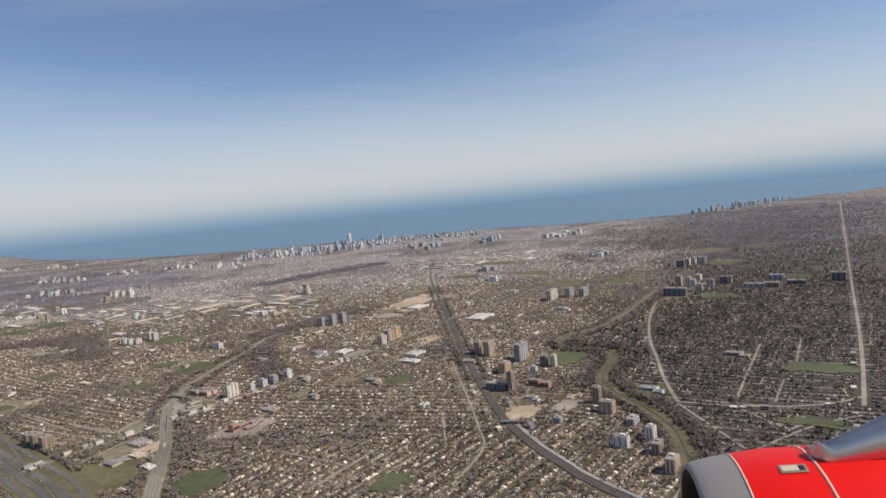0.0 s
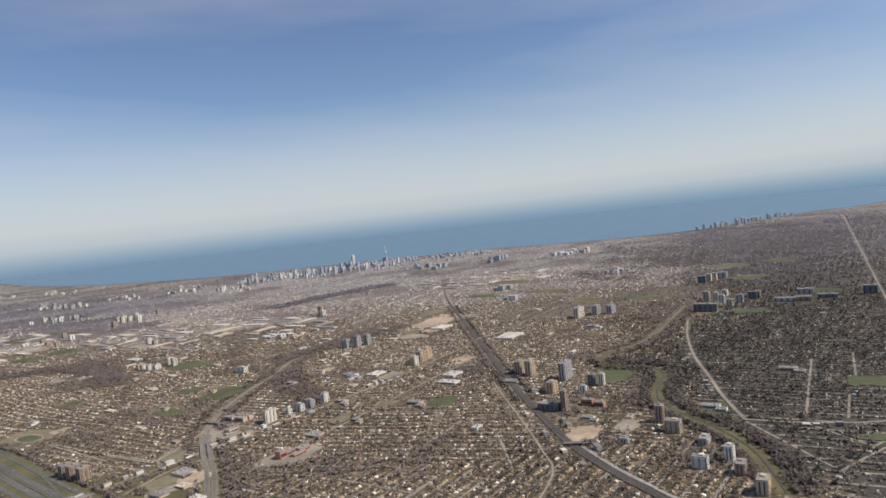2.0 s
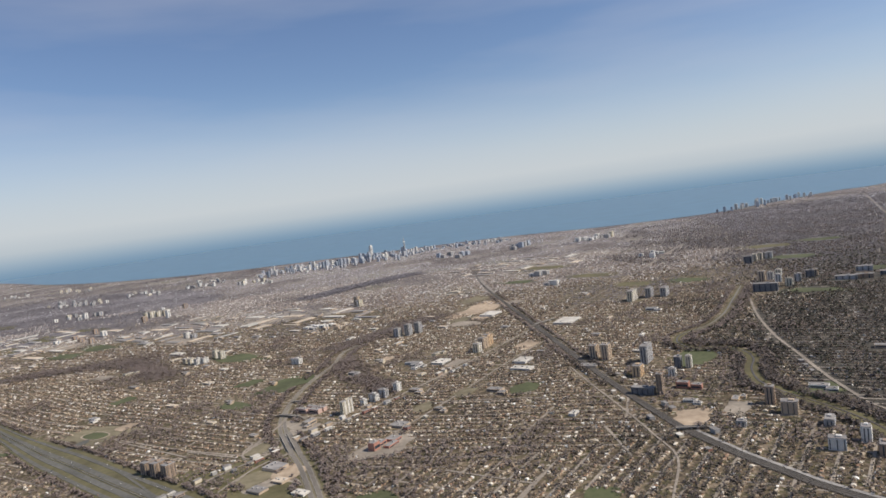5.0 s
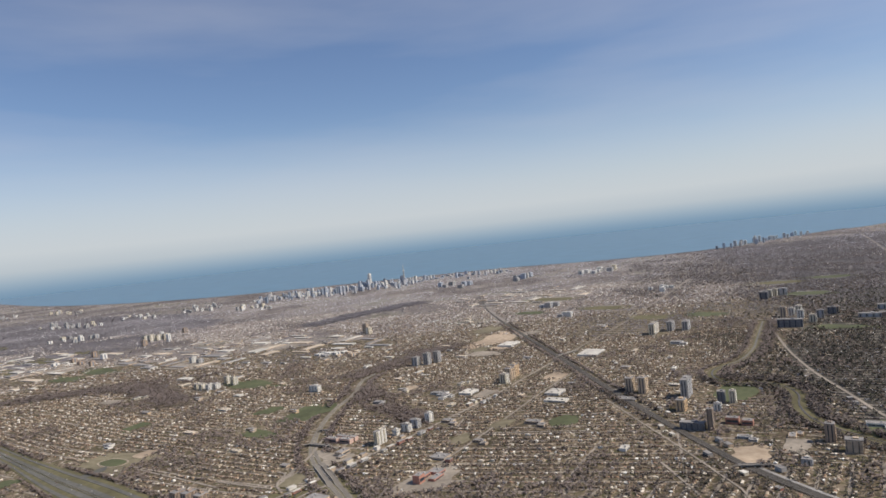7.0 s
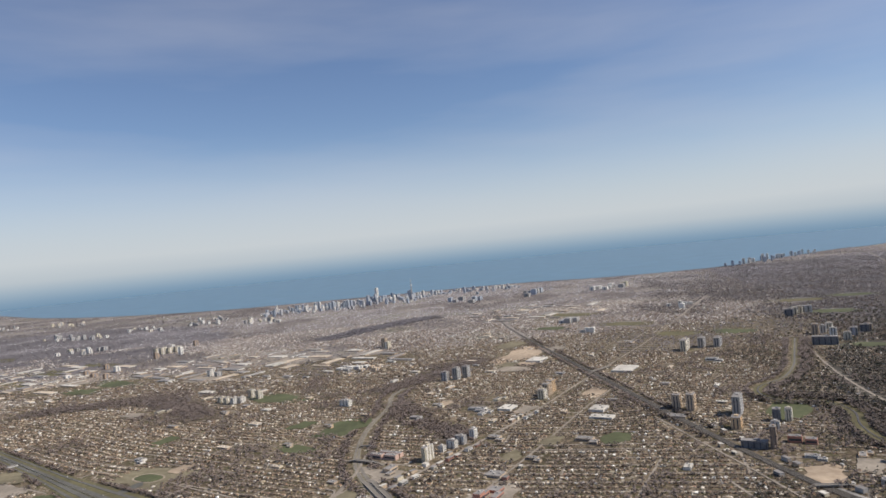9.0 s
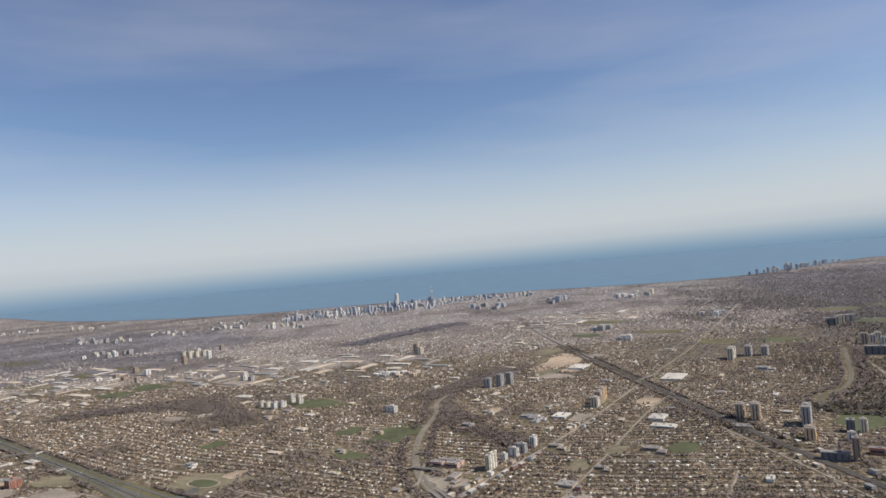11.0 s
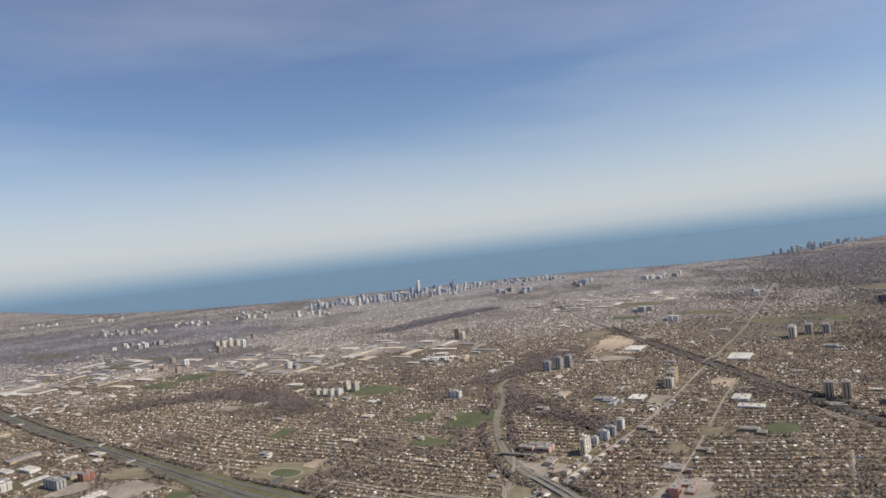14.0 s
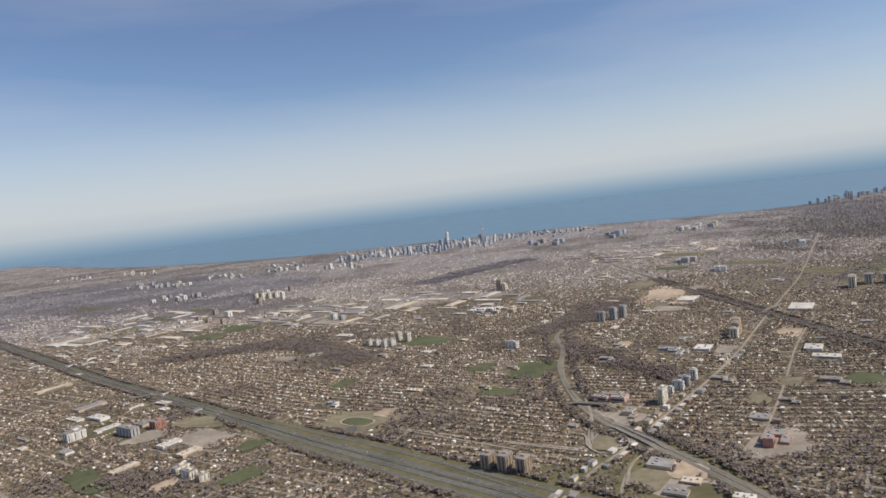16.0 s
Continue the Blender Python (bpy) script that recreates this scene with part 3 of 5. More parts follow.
    a = [bm.verts.new((cx - wide / 2, side * y, z)) for y, z in prof]
    b = [bm.verts.new((cx + wide / 2, side * y, z)) for y, z in prof]
    m = len(prof)
    for i in range(m):
        bm.faces.new((a[i], a[(i + 1) % m], b[(i + 1) % m], b[i]))
    bm.faces.new(a)
    bm.faces.new(b)
    bmesh.ops.recalc_face_normals(bm, faces=bm.faces)


def apartment(x, y, w, h, depth, turn, wall, label, bays=6, roof=None, name="apartment_building"):
    """A slab of flats: wall, roof slab, penthouse, columns of windows and of balconies."""
    h *= 0.82
    ob = thing(name, x, y, 0, turn)
    storey = 0.42
    n = max(2, round(h / storey))
    bm = bmesh.new()
    add_box(bm, 0, 0, -0.2, w, depth, h + 0.2)
    part("wall", bm, WALLS[wall], ob)
    bm = bmesh.new()
    add_box(bm, 0, 0, h, w + 0.12, depth + 0.12, 0.16, 0.03)
    part("roof", bm, roof or M_GREYROOF, ob)
    bm = bmesh.new()
    add_box(bm, w * 0.1, 0, h + 0.16, min(w * 0.34, 1.8), depth * 0.45, 0.36, 0.04)
    part("penthouse", bm, WALLS[wall], ob)
    for side in (-1, 1):
        bw = w / bays
        for i in range(bays):
            cx = -w / 2 + bw * (i + 0.5)
            bm = bmesh.new()
            if i % 2:
                comb(bm, cx, bw * 0.86, side, depth / 2, 0.22, n, storey)
                part("balcony_column", bm, WALLS["white"] if wall in ("white", "cream") else WALLS["pale"] if wall == "grey" else WALLS[wall], ob)
                bm = bmesh.new()
                add_box(bm, cx, side * (depth / 2 + 0.01), 0.1, bw * 0.8, 0.04, h - 0.25)
            else:
                add_box(bm, cx, side * (depth / 2 + 0.005), 0.2, bw * 0.3, 0.03, h - 0.5)
            part("window_column", bm, M_GLASS, ob)
    for side in (-1, 1):
        for cy in (-depth * 0.2, depth * 0.2):
            bm = bmesh.new()
            add_box(bm, side * (w / 2 + 0.005), cy, 0.2, 0.03, depth * 0.13, h - 0.5)
            part("window_column", bm, M_GLASS, ob)
    CLEAR.append((x, y, max(w, depth) * 0.8))
    return tagged(ob, label, "apartment building", "apartment buildings")


for (x, y, w, h), dep, turn, wall, bays in (
        ((17.4, 224.1, 1.8, 8.3), 2.4, V, "brown", 3),
        ((12.5, 226.5, 7.6, 2.8), 2.4, V, "dark", 9),
        ((42.4, 202.8, 2.4, 6.6), 2.4, GRID, "brown", 3),
        ((43.4, 194.0, 4.3, 4.3), 2.8, V, "tan", 6),
        ((49.1, 170.0, 2.7, 4.8), 2.0, GRID, "white", 4),
        ((40.7, 168.0, 3.8, 3.6), 2.4, V, "white", 5),
        ((48.2, 151.0, 4.1, 4.3), 2.4, GRID, "tan", 6),
        ((48.2, 162.0, 3.7, 3.5), 2.2, GRID, "brown", 5),
        ((47.9, 183.0, 4.5, 2.3), 2.2, GRID, "grey", 6),
        ((9.1, 279.0, 3.7, 6.6), 2.8, GRID, "tan", 4),
        ((13.0, 274.8, 4.0, 7.4), 2.8, GRID, "tan", 4),
        ((25.5, 263.3, 7.4, 8.3), 2.6, GRID, "grey", 8),
        ((17.1, 247.2, 4.2, 4.8), 3.0, GRID, "orange", 4),
        ((27.7, 241.9, 2.0, 3.2), 2.4, GRID, "white", 3),
        ((33.2, 251.0, 2.5, 4.9), 2.6, V, "dark", 4),
        ((36.4, 249.0, 2.2, 5.3), 2.0, GRID, "cream", 3),
        ((27.4, 189.2, 1.8, 2.0), 2.4, GRID, "grey", 3),
        ((-36.6, 316.5, 3.5, 4.9), 3.0, GRID, "cream", 4),
        ((-33.4, 322.0, 4.7, 6.4), 3.0, GRID, "tan", 4),
        ((-30.6, 328.0, 4.4, 6.5), 3.0, GRID, "orange", 4),
        ((-71.3, 378.6, 3.4, 7.4), 3.0, GRID, "grey", 4),
        ((-77.4, 378.0, 3.6, 5.6), 3.0, V, "grey", 4),
        ((-65.8, 381.4, 3.2, 7.2), 3.0, GRID, "grey", 4),
        ((-126.7, 342.5, 5.8, 3.4), 2.4, V, "white", 6),
        ((-88.6, 248.2, 5.2, 5.9), 1.5, GRID, "cream", 6),
        ((-79.8, 259.4, 3.5, 3.3), 2.0, V, "white", 4),
        ((-76.5, 263.0, 3.7, 3.6), 2.0, V, "grey", 4),
        ((-71.4, 268.3, 2.8, 4.2), 2.0, GRID, "white", 3),
        ((-83.5, 256.5, 2.0, 2.4), 2.0, V, "white", 3),
        ((59.8, 394.2, 9.8, 7.3), 3.2, GRID, "cream", 8),
        ((71.2, 398.2, 6.4, 6.6), 3.2, GRID, "grey", 6),
        ((79.4, 395.6, 7.5, 6.2), 3.2, GRID, "grey", 8),
        ((-197.0, 381.6, 3.9, 3.3), 2.4, GRID, "cream", 4),
        ((-192.7, 376.9, 3.8, 3.8), 2.4, GRID, "cream", 4),
        ((-188.4, 374.8, 3.8, 3.8), 2.4, GRID, "white", 4),
        ((-185.0, 375.7, 3.5, 3.5), 2.4, GRID, "white", 4),
        ((-182.3, 386.3, 3.0, 5.1), 2.4, GRID, "cream", 4),
        ((-177.2, 381.0, 3.0, 5.3), 2.4, GRID, "cream", 4),
        ((-145.6, 214.0, 3.8, 4.5), 2.6, GRID, "brown", 5),
        ((-141.4, 211.0, 3.8, 5.1), 2.6, GRID, "brown", 5),
        ((-137.0, 208.4, 3.4, 4.9), 2.6, GRID, "brown", 5),
        ((-329.1, 630.0, 5.8, 6.2), 4.0, GRID, "cream", 4),
        ((-322.0, 624.9, 5.8, 7.1), 4.0, GRID, "cream", 4),
        ((-316.6, 627.6, 5.8, 6.1), 4.0, GRID, "cream", 4),
        ((-311.2, 630.4, 6.3, 6.2), 4.0, GRID, "cream", 4),
        ((-231.6, 473.3, 4.2, 4.9), 3.0, GRID, "white", 3),
        ((-225.8, 469.8, 4.1, 3.4), 3.0, GRID, "grey", 3),
        ((-117.7, 526.8, 3.4, 8.4), 4.0, GRID, "tan", 3),
        ((-115.1, 518.8, 3.7, 5.8), 4.0, V, "cream", 3),
        ((-271.3, 274.5, 9.3, 3.7), 3.2, V, "grey", 9),
        ((-291.7, 276.1, 6.7, 3.8), 3.6, GRID, "white", 6),
        ((-262.8, 279.4, 4.2, 3.4), 4.0, GRID, "red", 4),
        ((-231.2, 228.8, 4.8, 2.8), 2.4, V, "cream", 6),
        ((-235.8, 233.9, 4.5, 2.2), 2.4, GRID, "cream", 6),
        ((-226.2, 225.7, 3.2, 2.3), 2.4, GRID, "cream", 5),
        ((126.2, 370.0, 12.3, 5.2), 4.0, V, "dark", 9),
        ((139.1, 399.9, 3.7, 7.4), 3.6, GRID, "tan", 3),
        ((145.8, 402.9, 3.0, 5.3), 3.4, GRID, "white", 3),
        ((144.6, 391.5, 2.9, 5.5), 3.4, GRID, "white", 3),
        ((156.3, 413.8, 4.6, 4.3), 3.4, GRID, "cream", 4),
        ((142.0, 375.1, 2.5, 5.3), 3.4, GRID, "cream", 3),
        ((153.0, 386.1, 3.6, 5.4), 3.4, V, "grey", 3),
        ((164.1, 393.1, 4.5, 5.2), 3.4, V, "dark", 4),
        ((167.0, 393.6, 3.0, 5.2), 3.4, GRID, "tan", 3),
        ((167.9, 476.5, 5.3, 6.2), 4.0, V, "dark", 3),
        ((174.8, 481.8, 4.5, 6.3), 4.0, GRID, "cream", 3),
        ((180.2, 484.8, 3.6, 6.3), 4.0, GRID, "cream", 3),
        ((187.1, 486.5, 6.3, 5.9), 4.0, V, "grey", 4),
        ((219.3, 369.8, 6.8, 5.8), 4.0, V, "dark", 5),
        ((195.1, 391.8, 8.4, 3.4), 4.0, V, "grey", 6),
        ((172.8, 373.3, 10.8, 2.6), 4.0, V, "grey", 7),
        ((181.0, 370.2, 8.6, 2.9), 4.0, V, "brown", 6),
        ((196.2, 371.5, 9.5, 2.6), 4.0, V, "dark", 6)):
    tone = {"brown": "brown brick", "white": "white panelled", "tan": "tan brick", "grey": "grey concrete", "dark": "dark glazed",
            "orange": "orange brick", "cream": "cream brick", "red": "red brick"}[wall]
    size = "tall" if h > 7 else "mid-rise" if h > 3.5 else "low long" if w > 2 * h else "low"
    apartment(x, y, w, h, dep, turn, wall, "%s %s apartment block with balcony columns above houses" % (size, tone), bays)

# ---- low brick complexes and schools ----


def complex_block(x, y, turn, pieces, wall, label, name="school", category="school"):
    """Low flat-roofed wings, each a box of its own height, with parapet roofs and window bands."""
    ob = thing(name, x, y, 0, turn)
    for px, py, w, d, h in pieces:
        bm = bmesh.new()
        add_box(bm, px, py, -0.1, w, d, h + 0.1)
        wing = part("wing", bm, WALLS[wall], ob)
        bm = bmesh.new()
        add_box(bm, px, py, h, w - 0.3, d - 0.3, 0.06)
        part("roof", bm, M_GREYROOF, wing)
        for side in (-1, 1):
            bm = bmesh.new()
            add_box(bm, px, py + side * (d / 2 + 0.01), h * 0.3, w * 0.85, 0.04, h * 0.35)
            part("window_band", bm, M_GLASS, wing)
        bm = bmesh.new()
        add_box(bm, px + w * 0.2, py, h + 0.06, 0.7, 0.6, 0.3, 0.04)
        part("roof_unit", bm, WALLS["grey"], wing)
    CLEAR.append((x, y, 6.0))
    return tagged(ob, label, category)


complex_block(-75.0, 208.0, GRID, [(0, 0, 2.8, 2.4, 2.5), (3.6, 1, 4.4, 2.6, 1.1), (8.0, -1, 3.6, 4, 0.9), (4.2, -3.2, 5, 2.2, 0.8)], "red", "red brick school with flat roofed wings and parking")
complex_block(-103.3, 254.7, V, [(-3.5, 0, 5, 2.2, 1.6), (2.2, 0.5, 5, 2.2, 1.6), (0, 3.5, 9, 2.0, 1.4)], "rose", "rose brick terraces beside the expressway", "housing_block", "building")
complex_block(*(-34.3, 251.4), V, [(0, 0, 6, 3, 1.1), (4, -2.5, 3, 3, 0.9)], "tan", "tan flat roofed school beside a green field")
complex_block(27.7, 226.7, V, [(-2, 0, 4, 2.4, 2.0), (2.5, -0.6, 3.4, 2.4, 1.6)], "red", "red brick walk-up flats near the railway", "housing_block", "building")
complex_block(*(-101.0, 241.4), GRID, [(0, 0, 4.5, 3, 1.4), (-3, -2, 3, 2, 0.8)], "tan", "tan motel block beside a parking lot", "motel", "building")
at((-71.0, 210.2), 10.0, 6.0, GRID, M_LOT, "parking_lot", "pale asphalt school parking lot", "lot", 0.08, 9.0)
at((-103.4, 236.7), 6, 3.5, GRID, M_LOT, "parking_lot", "pale asphalt parking lot by the expressway", "lot", 0.08, 9.0)
at((-239.8, 262.5), 11, 6, V, M_LOT, "parking_lot", "dusty pale parking lot full of cars", "lot", 0.08, 9.0)
at((-106.7, 242.1), 6, 3, V, M_LOT, "parking_lot", "pale shopping parking lot", "lot", 0.08, 9.0)

for p, rx, ry, mt, what in (
        ((-61.1, 242.8), 6, 3, M_DRY, "dry grass"), ((-141.8, 313.8), 7, 4, M_LAWN, "green"), ((-137.8, 277.1), 9, 3.5, M_LAWN, "green"),
        ((-200.3, 311.8), 7, 4, M_LAWN, "green"), ((-178.0, 268.5), 4.5, 3, M_SOIL, "sandy"), ((-189.0, 252.5), 4.2, 2.0, M_ASPHALT, "paved"), ((-238.3, 370.8), 9, 4, M_LOT, "paved"),
        ((-311.4, 461.2), 16, 7, M_LAWN, "green"), ((-45.1, 255.1), 6, 3, M_DRY, "dry grass"), ((-47.4, 299.5), 7, 3, M_LOT, "paved"),
        ((-80.1, 325.2), 5, 3, M_SOIL, "sandy"), ((-248.0, 280.4), 10, 6, M_DRY, "dry grass"), ((-219.6, 250.6), 5, 4, M_LAWN, "green"),
        ((-263.2, 268.5), 8, 5, M_LOT, "paved"), ((-265.4, 235.4), 14, 5, M_LAWN, "green"), ((-236.8, 224.6), 8, 3, M_SOIL, "sandy"),
        ((-108.2, 198.0), 6, 4, M_DRY, "dry grass"), ((-98.6, 198.7), 5, 4, M_SOIL, "sandy"), ((-214.3, 224.6), 7, 4, M_LAWN, "green"),
        ((119.8, 218.7), 9, 6, M_LAWN, "green"), ((124.5, 213.6), 5, 6, M_LAWN, "green"), ((144.2, 355.4), 16, 6, M_LAWN, "green"),
        ((207.8, 393.1), 14, 6, M_LAWN, "green"), ((-38.7, 388.2), 10, 6, M_LOT, "paved"), ((-13.4, 317.1), 7, 4, M_SOIL, "sandy"),
        ((94.4, 170.8), 10, 3, M_LAWN, "green"), ((32.0, 202.2), 6, 3, M_LOT, "paved")):
    at(p, rx, ry, GRID if rx < 9 else V, mt, "open_ground", "%s open ground among houses" % what, "field")
for p, turn, wall, size in (
        ((-64.2, 264.8), V, "tan", 1.0), ((-55.0, 238.1), V, "tan", 0.8), ((-83.1, 323.5), V, "cream", 0.9), ((-65.1, 300.6), GRID, "white", 0.9),
        ((-92.9, 304.6), V, "grey", 1.0), ((-142.9, 284.6), V, "tan", 0.8), ((-130.3, 307.2), V, "orange", 0.8), ((-199.5, 285.0), V, "white", 0.9),
        ((-65.3, 307.9), V, "white", 1.1), ((-187.6, 353.7), V, "tan", 0.9), ((-225.6, 370.9), GRID, "cream", 1.0), ((61.6, 211.0), V, "white", 1.1),
        ((103.2, 242.0), V, "tan", 1.2), ((-67.7, 309.3), V, "white", 1.0), ((-56.0, 322.2), GRID, "cream", 0.9), ((59.7, 359.7), V, "white", 1.2),
        ((35.3, 209.8), GRID, "orange", 0.8), ((22.8, 213.5), V, "white", 0.8)):
    complex_block(*p, turn, [(0, 0, 5 * size, 2.6 * size, 1.0 * size), (3.2 * size, -2.2 * size, 3 * size, 2.4 * size, 0.8 * size)], wall, "low flat-roofed %s public building among houses" % wall)

# running track in the park
tx, ty = (-187.0, 261.5)
setting(patch("track", tx, ty, 6.6, 4.0, V, M_TRACK, 0.16, 0.0, 2.6), "brown oval running track", "track")
setting(patch("infield", tx, ty, 6.0, 3.4, V, M_LAWN, 0.19, 0.0, 2.6), "green infield of the running track", "field")

# ---- warehouses and malls ----


def warehouse(x, y, w, d, h, turn, wall, roof, label):
    ob = thing("warehouse", x, y, 0, turn)
    bm = bmesh.new()
    add_box(bm, 0, 0, -0.1, w, d, h + 0.1)
    part("wall", bm, WALLS[wall], ob)
    bm = bmesh.new()
    add_box(bm, 0, 0, h, w + 0.06, d + 0.06, 0.08)
    part("roof", bm, roof, ob)
    for i in range(3 if y < 330 else 1):
        bm = bmesh.new()
        add_box(bm, w * (-0.3 + 0.3 * i), d * random.uniform(-0.25, 0.25), h + 0.08, min(0.8, w * 0.1), min(0.7, d * 0.2), 0.3, 0.03)
        part("roof_unit", bm, WALLS["grey"], ob)
    bm = bmesh.new()
    add_box(bm, 0, -d / 2 - 0.02, 0.0, w * 0.6, 0.06, h * 0.55)
    part("loading_door", bm, WALLS["dark"], ob)
    CLEAR.append((x, y, max(w, d) * 0.6))
    return tagged(ob, label, "warehouse", "warehouses")


for (x, y, w, h), d, turn, roof in (
        ((14.0, 358.9, 14.5, 1.2), 10.0, GRID, M_WHITEROOF),
        ((-22.5, 408.5, 12.2, 1.4), 9.0, GRID, M_WHITEROOF),
        ((4.1, 267.7, 7.6, 0.9), 4.0, V, M_GREYROOF),
        ((-21.1, 276.8, 8.9, 1.0), 4.5, V, M_WHITEROOF),
        ((-105.1, 188.5, 5.1, 1.0), 3.4, V, M_GREYROOF),
        ((-100.0, 193.2, 4.3, 0.9), 3.0, V, M_TANROOF),
        ((-92.3, 183.3, 4.5, 0.8), 2.6, V, M_WHITEROOF),
        ((-103.8, 203.4, 4.9, 1.4), 6.0, GRID, M_GREYROOF),
        ((-295.4, 299.1, 9.8, 1.6), 4.0, V, M_WHITEROOF),
        ((-350.2, 359.3, 16.3, 1.7), 3.0, GRID, M_TANROOF),
        ((-309.1, 317.7, 12.2, 1.9), 5.0, GRID, M_GREYROOF),
        ((-249.8, 258.7, 7.2, 1.5), 4.0, GRID, M_WHITEROOF),
        ((-239.0, 248.5, 7.2, 1.3), 4.0, GRID, M_TANROOF),
        ((-270.6, 284.9, 6.2, 2.1), 5.0, V, M_GREYROOF),
        ((-255.9, 240.3, 8.8, 1.2), 3.0, GRID, M_TANROOF),
        ((-19.1, 288.7, 7.8, 1.3), 6.0, GRID, M_WHITEROOF),
        ((-53.8, 305.3, 7.4, 1.1), 6.0, GRID, M_WHITEROOF),
        ((-68.3, 227.1, 5.4, 1.0), 4.5, V, M_GREYROOF),
        ((-192.8, 494.3, 13.3, 0.8), 9.0, GRID, M_WHITEROOF),
        ((-200.0, 531.9, 16.1, 0.8), 6.0, V, M_WHITEROOF),
        ((-215.4, 413.5, 9.8, 1.0), 5.0, V, M_WHITEROOF),
        ((-430.3, 494.2, 15.6, 1.2), 8.0, V, M_WHITEROOF)):
    pale = "white" if roof == M_WHITEROOF else "tan" if roof == M_TANROOF else "grey"
    warehouse(x, y, w, d, min(max(0.7 * h, 0.5), 1.0), turn, "white" if roof == M_WHITEROOF else "tan", roof, "long low warehouse with a flat %s roof and loading doors" % pale)

rng = np.random.default_rng(7)
for (cx, cy), rx, ry, count in (((-196.9, 497.1), 105, 60, 120), ((-248.2, 495.8), 60, 34, 40), ((-390.5, 536.0), 85, 65, 84), ((-358.7, 428.0), 45, 45, 26),
                                ((37.9, 624.7), 80, 50, 16), ((19.8, 663.1), 70, 40, 18), ((61.3, 686.2), 60, 30, 20), ((-39.8, 527.4), 40, 20, 10), ((-37.3, 416.3), 30, 22, 8), ((-287.4, 294.6), 34, 34, 30)):
    for i in range(count):
        a, r = rng.uniform(0, 6.28), math.sqrt(rng.uniform(0, 1))
        p = np.array([r * math.cos(a) * rx, r * math.sin(a) * ry])
        g_, v_ = radians(GRID), radians(V)
        x = cx + p[0] * math.cos(v_) + p[1] * math.cos(g_)
        y = cy + p[0] * math.sin(v_) + p[1] * math.sin(g_)
        if any((x - qx) ** 2 + (y - qy) ** 2 < (qr + 4) ** 2 for qx, qy, qr, *_ in CLEAR):
            continue
        white = rng.random() < 0.55
        big = 1.9 if y >= 460 and (y > 590 or x < -90) else 0.9
        warehouse(x, y, big * rng.uniform(3, 11), big * rng.uniform(1.4, 3.6), rng.uniform(0.45, 0.75), V if rng.random() < 0.6 else GRID, "white" if rng.random() < 0.4 else "tan",
                  (M_WHITEROOF if rng.random() < 0.5 else M_TANROOF) if white else M_GREYROOF, "low industrial building with a flat %s roof" % ("pale" if white else "grey"))



def shop(x, y, w, d, h, turn, wall, label):
    """A small street shop: wall, flat roof with a parapet, dark shopfront and an upper window band."""
    ob = thing("shop", x, y, 0, turn)
    bm = bmesh.new()
    add_box(bm, 0, 0, -0.1, w, d, h + 0.1)
    part("wall", bm, WALLS[wall], ob)
    bm = bmesh.new()
    add_box(bm, 0, 0, h, w + 0.06, d + 0.06, 0.07)
    part("roof", bm, M_GREYROOF if rng.random() < 0.6 else M_WHITEROOF, ob)
    bm = bmesh.new()
    add_box(bm, 0, -d / 2 - 0.02, 0.05, w * 0.9, 0.05, h * 0.3)
    part("shopfront", bm, M_GLASS, ob)
    bm = bmesh.new()
    add_box(bm, 0, -d / 2 - 0.02, h * 0.6, w * 0.8, 0.05, h * 0.18)
    part("window_band", bm, M_GLASS, ob)
    CLEAR.append((x, y, w * 0.6))
    return tagged(ob, label, "shop", "shops along the avenues")


for line, start, count, off in ((DIAG, 12, 46, 2.0), (DIAG, 12, 46, -2.0), (RAIL, 22, 16, 5.0), (RAIL, 20, 14, -4.0), (WEST, 3, 8, -2.4), (CROSS, 2, 7, 2.2), (ROYAL, 4, 12, -2.6), (STREET_B, 3, 8, 2.0)):
    L = offsets(line, off)
    for i in range(start, min(len(L) - 1, start + count)):
        if rng.random() < 0.62:
            d_ = L[i + 1] - L[i]
            p = L[i] + d_ * rng.random()
            if any((p[0] - qx) ** 2 + (p[1] - qy) ** 2 < (qr + 1.0) ** 2 for qx, qy, qr, *_ in CLEAR):
                continue
            wall = ["tan", "white", "cream", "brown", "grey", "red"][rng.integers(6)]
            word = {"tan": "tan brick", "white": "white stucco", "cream": "cream brick", "brown": "brown brick", "grey": "grey block", "red": "red brick"}[wall]
            shop(p[0], p[1], rng.uniform(1.4, 3.0), rng.uniform(1.0, 1.8), rng.uniform(0.6, 1.2), math.degrees(math.atan2(d_[1], d_[0])) + (180 if off < 0 else 0), wall, "%s shop building facing the avenue" % word)

# ---- far skyline ----


def far_tower(x, y, w, d, h, turn, wall, label, name="skyscraper", group="downtown towers", step=True):
    """A distant tower: wall, stepped crown, roof plant and a few columns of windows."""
    ob = thing(name, x, y, 0, turn)
    bm = bmesh.new()
    add_box(bm, 0, 0, -0.3, w, d, h + 0.3)
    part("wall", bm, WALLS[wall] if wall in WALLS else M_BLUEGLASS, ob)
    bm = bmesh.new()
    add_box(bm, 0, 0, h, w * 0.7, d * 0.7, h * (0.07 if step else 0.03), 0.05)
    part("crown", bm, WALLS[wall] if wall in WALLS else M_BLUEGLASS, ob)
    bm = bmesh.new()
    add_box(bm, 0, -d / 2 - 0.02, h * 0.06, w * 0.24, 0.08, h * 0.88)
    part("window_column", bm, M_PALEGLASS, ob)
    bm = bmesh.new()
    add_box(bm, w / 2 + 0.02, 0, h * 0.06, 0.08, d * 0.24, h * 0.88)
